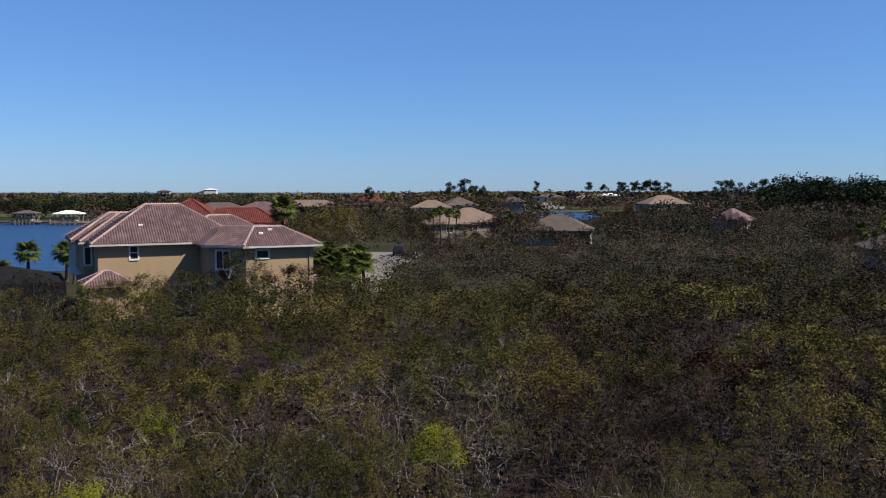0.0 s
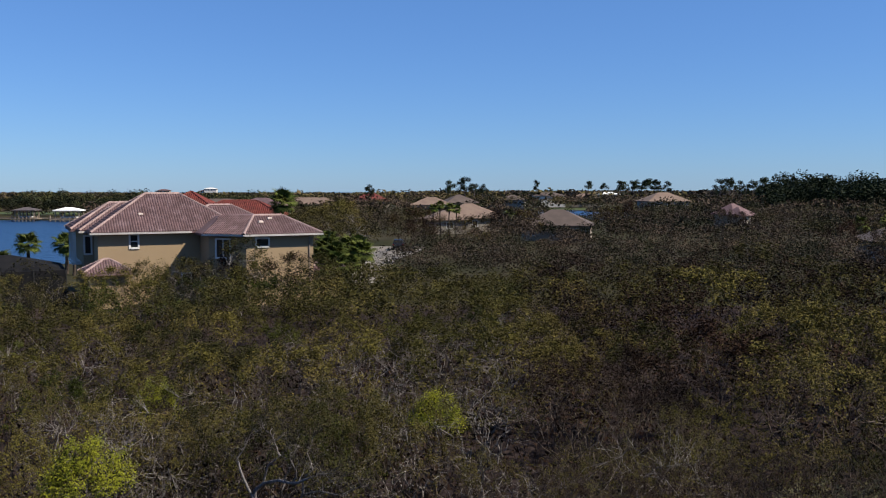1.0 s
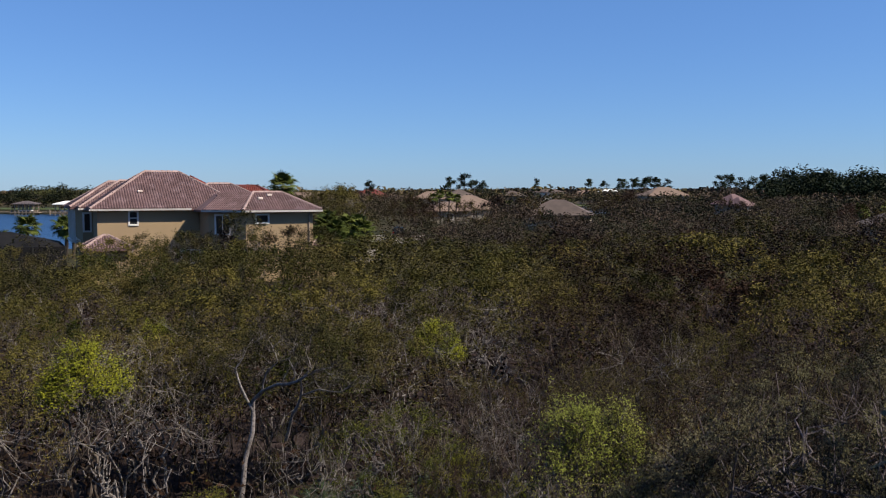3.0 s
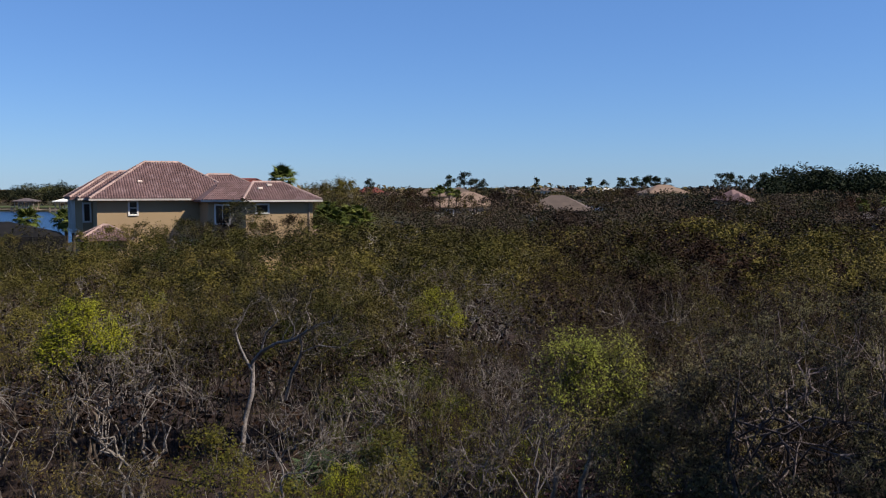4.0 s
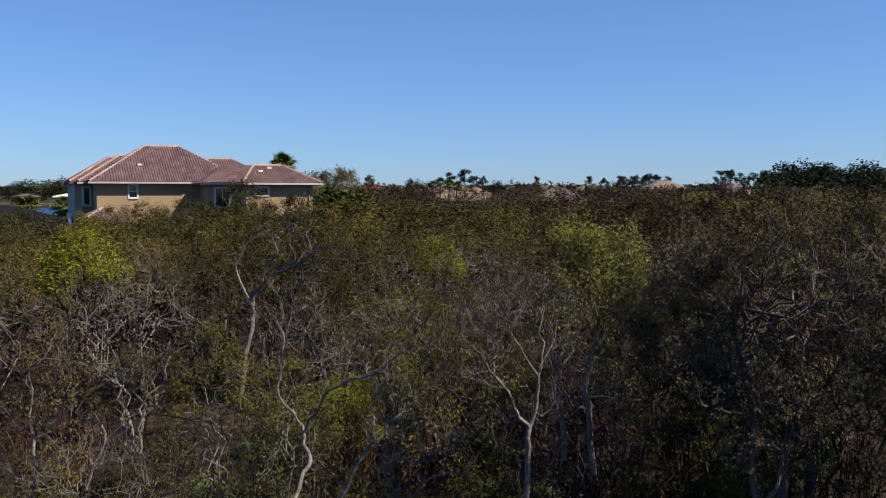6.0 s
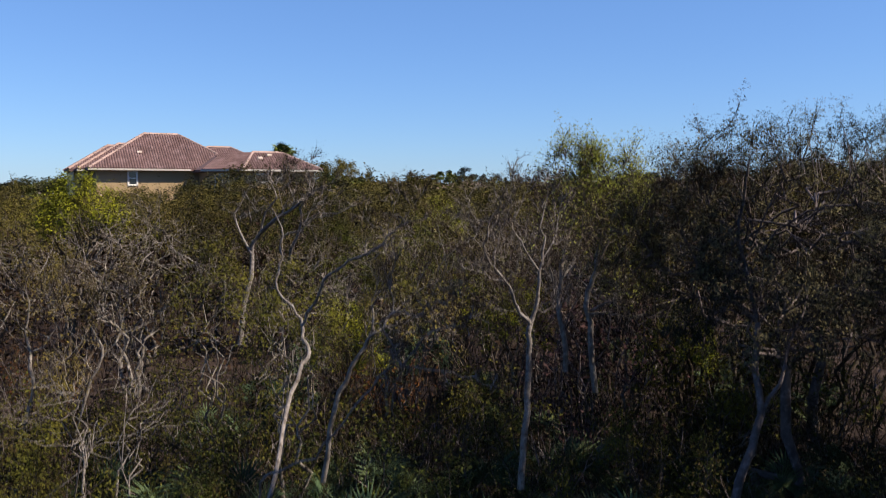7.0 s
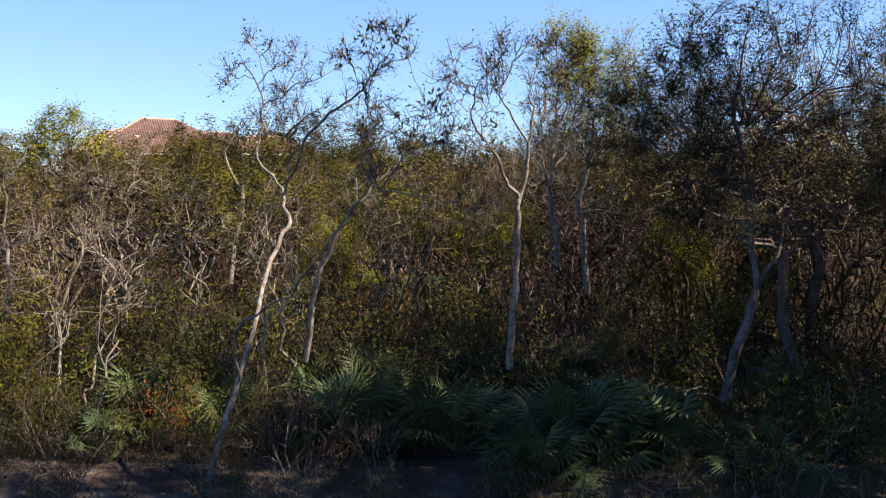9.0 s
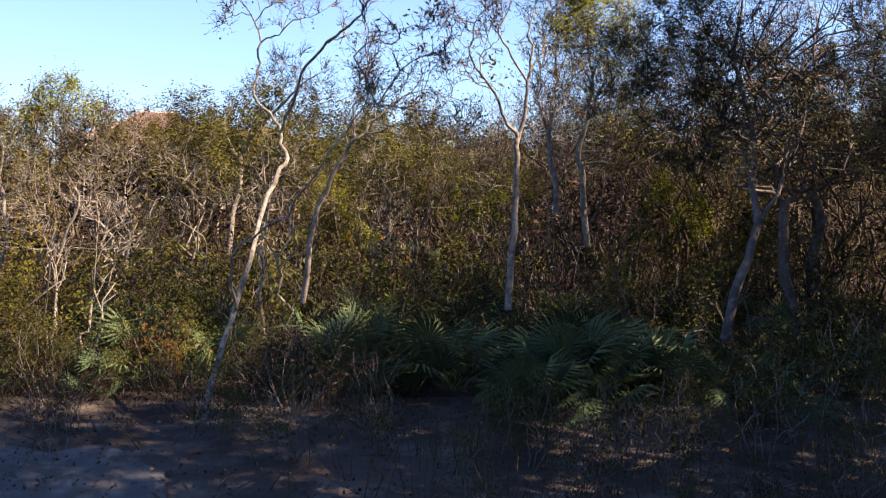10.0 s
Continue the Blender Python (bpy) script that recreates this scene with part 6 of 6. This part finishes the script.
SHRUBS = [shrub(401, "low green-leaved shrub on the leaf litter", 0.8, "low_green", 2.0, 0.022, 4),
          shrub(402, "low grey-brown twiggy shrub, nearly bare", 0.7, "straw", 0.8, 0.014, 5),
          shrub(404, "purplish-brown twiggy bush in the undergrowth", 0.9, "red", 1.6, 0.018, 5),
          shrub(405, "dry orange-leaved bush in the undergrowth", 0.8, "orange", 1.6, 0.02, 4),
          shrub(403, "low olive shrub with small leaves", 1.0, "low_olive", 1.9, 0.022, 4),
          shrub(406, "sparse green-leaved bush with pale twigs in the shade", 0.7, "low_green", 1.5, 0.018, 5, "twig_pale"),
          shrub(407, "leafy yellowish olive bush in the undergrowth", 0.9, "olive_bright", 2.2, 0.02, 5)]
for i in range(75):
    q = 5.5 + 6.5 * rng.uniform(0, 1) ** 0.8
    x = rng.uniform(-0.58, 0.56) * q
    if inside(x, q, [(-5.5, 3), (-5.5, 6.3), (-2.0, 6.0), (-1.2, 3)]) or (0 < x < 3.2 and q < 8.2):
        continue
    k = 1 if rng.uniform() < (0.4 if q > 8.5 else 0.6) else int(rng.choice([0, 1, 4]))
    place(SHRUBS[k], x, q, rng.uniform(0, 360), rng.uniform(0.35, 0.75) if q < 9 else rng.uniform(0.8, 1.5), first)


for i in range(44):
    q = rng.uniform(6.5, 9.6)
    x = rng.uniform(-0.56, 0.02) * q
    place(SHRUBS[int(rng.choice([0, 0, 1, 1, 4, 4]))], x, q, rng.uniform(0, 360), rng.uniform(0.4, 0.75) + 0.12 * (q - 6.5), first)
for x, y, s in ((-3.2, 8.2, 0.45), (-2.6, 8.6, 0.5), (-4.2, 8.5, 0.5), (-1.2, 8.7, 0.5), (-3.6, 9.2, 0.6), (-4.7, 9.4, 0.6), (3.2, 9.2, 0.65), (3.9, 9.8, 0.7), (4.6, 9.3, 0.6), (3.0, 10.3, 0.7), (2.9, 8.0, 0.5), (3.7, 8.4, 0.55), (5.2, 10.4, 0.7), (0.2, 9.0, 0.5), (-1.9, 8.9, 0.7), (-3.0, 8.7, 0.75), (-2.3, 9.3, 0.85), (-4.0, 9.3, 0.8), (-1.3, 9.2, 0.75), (-4.9, 9.0, 0.7)):
    place(PALMETTOS[1], x, y, 91 * x, s, first)


for x, y, s in ((-5.0, 9.2, 1.1), (-4.4, 9.5, 1.3), (-3.9, 8.8, 0.9), (-3.2, 9.7, 1.3), (-2.5, 10.0, 1.4), (-4.8, 8.5, 0.9), (-5.4, 10.2, 1.5), (1.3, 9.8, 1.2), (2.3, 10.3, 1.3), (3.3, 11.0, 1.6), (4.1, 11.2, 1.6), (4.7, 12.0, 1.9), (5.6, 12.2, 2.0), (-0.3, 10.7, 1.4), (-1.9, 11.0, 1.6), (-3.6, 11.4, 1.7), (0.7, 11.2, 1.5), (3.9, 12.6, 1.9)):
    place(SHRUBS[6], x, y, 83 * x, s, first)
for i in range(34):
    q = rng.uniform(7.6, 11.0)
    place(SHRUBS[int(rng.choice([0, 1, 1, 4]))], rng.uniform(0.18, 0.56) * q, q, rng.uniform(0, 360), rng.uniform(0.5, 1.1), first)
for x, y, s in ((-5.3, 10.9, 1.3), (-4.6, 11.2, 1.2), (-3.9, 10.3, 1.1), (-3.3, 10.6, 1.2), (-2.7, 11.2, 1.3), (-2.0, 10.4, 1.0), (-4.9, 9.9, 1.0), (-5.9, 11.6, 1.4), (-4.2, 12.0, 1.4), (-3.0, 12.2, 1.4), (-1.3, 11.3, 1.1), (-6.2, 10.6, 1.2)):
    place(SHRUBS[0], x, y, 71 * x, s, first)
for i, (x, y) in enumerate(((-0.35, 9.8), (-0.1, 10.2), (0.15, 9.7), (-2.3, 8.0), (-1.2, 7.6), (-4.6, 9.6))):
    place(SHRUBS[2 if i % 3 else 3], x, y, 77 * i, 0.7 + 0.05 * i, first)


# dry leaves, fallen twigs and stems on the near ground
def litter():
    g = np.random.default_rng(77)
    n = 11000
    y = 3.2 + 11 * g.uniform(0, 1, n) ** 1.3
    x = g.uniform(-0.62, 0.62, n) * y
    p = np.stack([x, y, 0.05 + 0.06 * g.uniform(0, 1, n)], 1)
    tagged(new("leaf_litter", mesh_of("leaf_litter", [leaves(p, 0.02, g, 1.2)], M["litter_leaf"])), "fallen brown leaves on the sandy ground", "leaf litter", kind="stuff")
    n = 1000
    y = 4.6 + 9 * g.uniform(0, 1, n) ** 1.2
    x = g.uniform(-0.6, 0.6, n) * y
    keep = ~((x < -1.4) & (y < 6.4))
    x, y = x[keep], y[keep]
    n = len(x)
    p0 = np.stack([x, y, np.zeros(n)], 1)
    p1 = p0 + g.normal(0, 0.28, (n, 3)) * [1, 1, 0] + np.stack([np.zeros(n), np.zeros(n), g.uniform(0.05, 0.75, n) ** 1.4], 1)
    tagged(new("dry_stems", mesh_of("dry_stems", [cones(p0, p1, np.full(n, 0.004))], M["straw"])), "dry brown stems and fallen twigs of the undergrowth", "stems", kind="stuff")

    n = 260
    x, y = g.uniform(-0.2, 3.3, n), g.uniform(4.8, 7.0, n)
    p0 = np.stack([x, y, np.zeros(n)], 1)
    p1 = p0 + np.stack([g.normal(0, 0.08, n), g.normal(0, 0.08, n), g.uniform(0.2, 0.6, n)], 1)
    tagged(new("dry_grass", mesh_of("dry_grass", [cones(p0, p1, np.full(n, 0.0035))], M["straw"])), "thin pale dry grass stalks in the shade", "grass", kind="stuff")


litter()


# low thicket under the canopy, joined; its dark brown leaves stand in for shade
def thicket():
    g = np.random.default_rng(88)
    for key, n, size, label in (("low_olive", 5000, 0.07, "olive leaves of the low thicket"), ("brown", 26000, 0.12, "dry brown leaves of the low thicket, standing in for shade"), ("twig", 16000, 0.01, "grey-brown stems of the low thicket")):
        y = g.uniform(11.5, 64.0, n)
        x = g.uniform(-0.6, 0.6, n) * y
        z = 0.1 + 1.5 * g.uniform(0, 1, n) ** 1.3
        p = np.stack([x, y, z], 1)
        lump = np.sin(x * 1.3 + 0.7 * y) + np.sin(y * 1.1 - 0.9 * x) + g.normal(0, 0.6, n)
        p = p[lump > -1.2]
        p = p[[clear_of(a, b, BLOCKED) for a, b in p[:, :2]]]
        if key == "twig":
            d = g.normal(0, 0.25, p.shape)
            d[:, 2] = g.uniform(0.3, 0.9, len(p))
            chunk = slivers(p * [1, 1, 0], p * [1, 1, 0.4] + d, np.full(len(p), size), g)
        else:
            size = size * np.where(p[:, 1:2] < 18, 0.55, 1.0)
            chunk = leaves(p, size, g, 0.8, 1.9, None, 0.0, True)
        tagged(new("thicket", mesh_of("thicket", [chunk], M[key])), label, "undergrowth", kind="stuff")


thicket()


# twiggy brush close by, in the shade
for x, y, k, t in ((1.2, 6.0, 1, 0.8), (1.6, 5.6, 1, 0.7), (2.4, 6.1, 1, 0.9), (0.5, 6.3, 0, 0.6), (0.9, 6.7, 4, 0.55), (2.9, 6.6, 1, 1.0), (3.2, 5.9, 1, 0.9), (0.3, 5.0, 1, 0.5), (1.9, 4.9, 1, 0.55), (2.6, 5.2, 1, 0.6), (0.95, 5.3, 1, 0.65), (1.5, 5.1, 1, 0.4), (0.7, 6.0, 1, 0.8), (1.85, 6.3, 1, 0.85), (-0.4, 6.4, 1, 0.7), (-1.0, 6.2, 1, 0.8),
                   (3.6, 6.9, 0, 0.8), (0.2, 5.7, 1, 0.6), (2.0, 6.8, 1, 0.7), (-3.6, 8.2, 0, 0.7), (-4.4, 8.8, 4, 0.8), (-2.9, 8.6, 0, 0.8), (-3.9, 9.6, 4, 1.1), (-2.6, 9.8, 0, 1.2), (-5.0, 9.9, 0, 1.1),
                   (-1.0, 10.4, 4, 1.3), (0.4, 11.0, 0, 1.4), (-3.4, 7.3, 0, 0.45), (-2.9, 7.0, 1, 0.6), (-4.0, 7.4, 1, 0.7), (2.0, 12.0, 2, 2.6), (2.5, 12.4, 2, 2.3), (1.5, 11.6, 2, 1.8), (-1.4, 12.3, 3, 1.8), (-1.1, 12.8, 3, 1.6), (-6.4, 13.0, 3, 1.6)):
    place(SHRUBS[5 if k == 1 and x > -1.5 else k], x, y, 61 * x + 17 * y, t, first)

for kind in NEAR_KINDS + KINDS + MID_KINDS + SHRUBS:
    if kind.name not in first:
        for c in list(kind.children):
            bpy.data.objects.remove(c)
        bpy.data.objects.remove(kind)
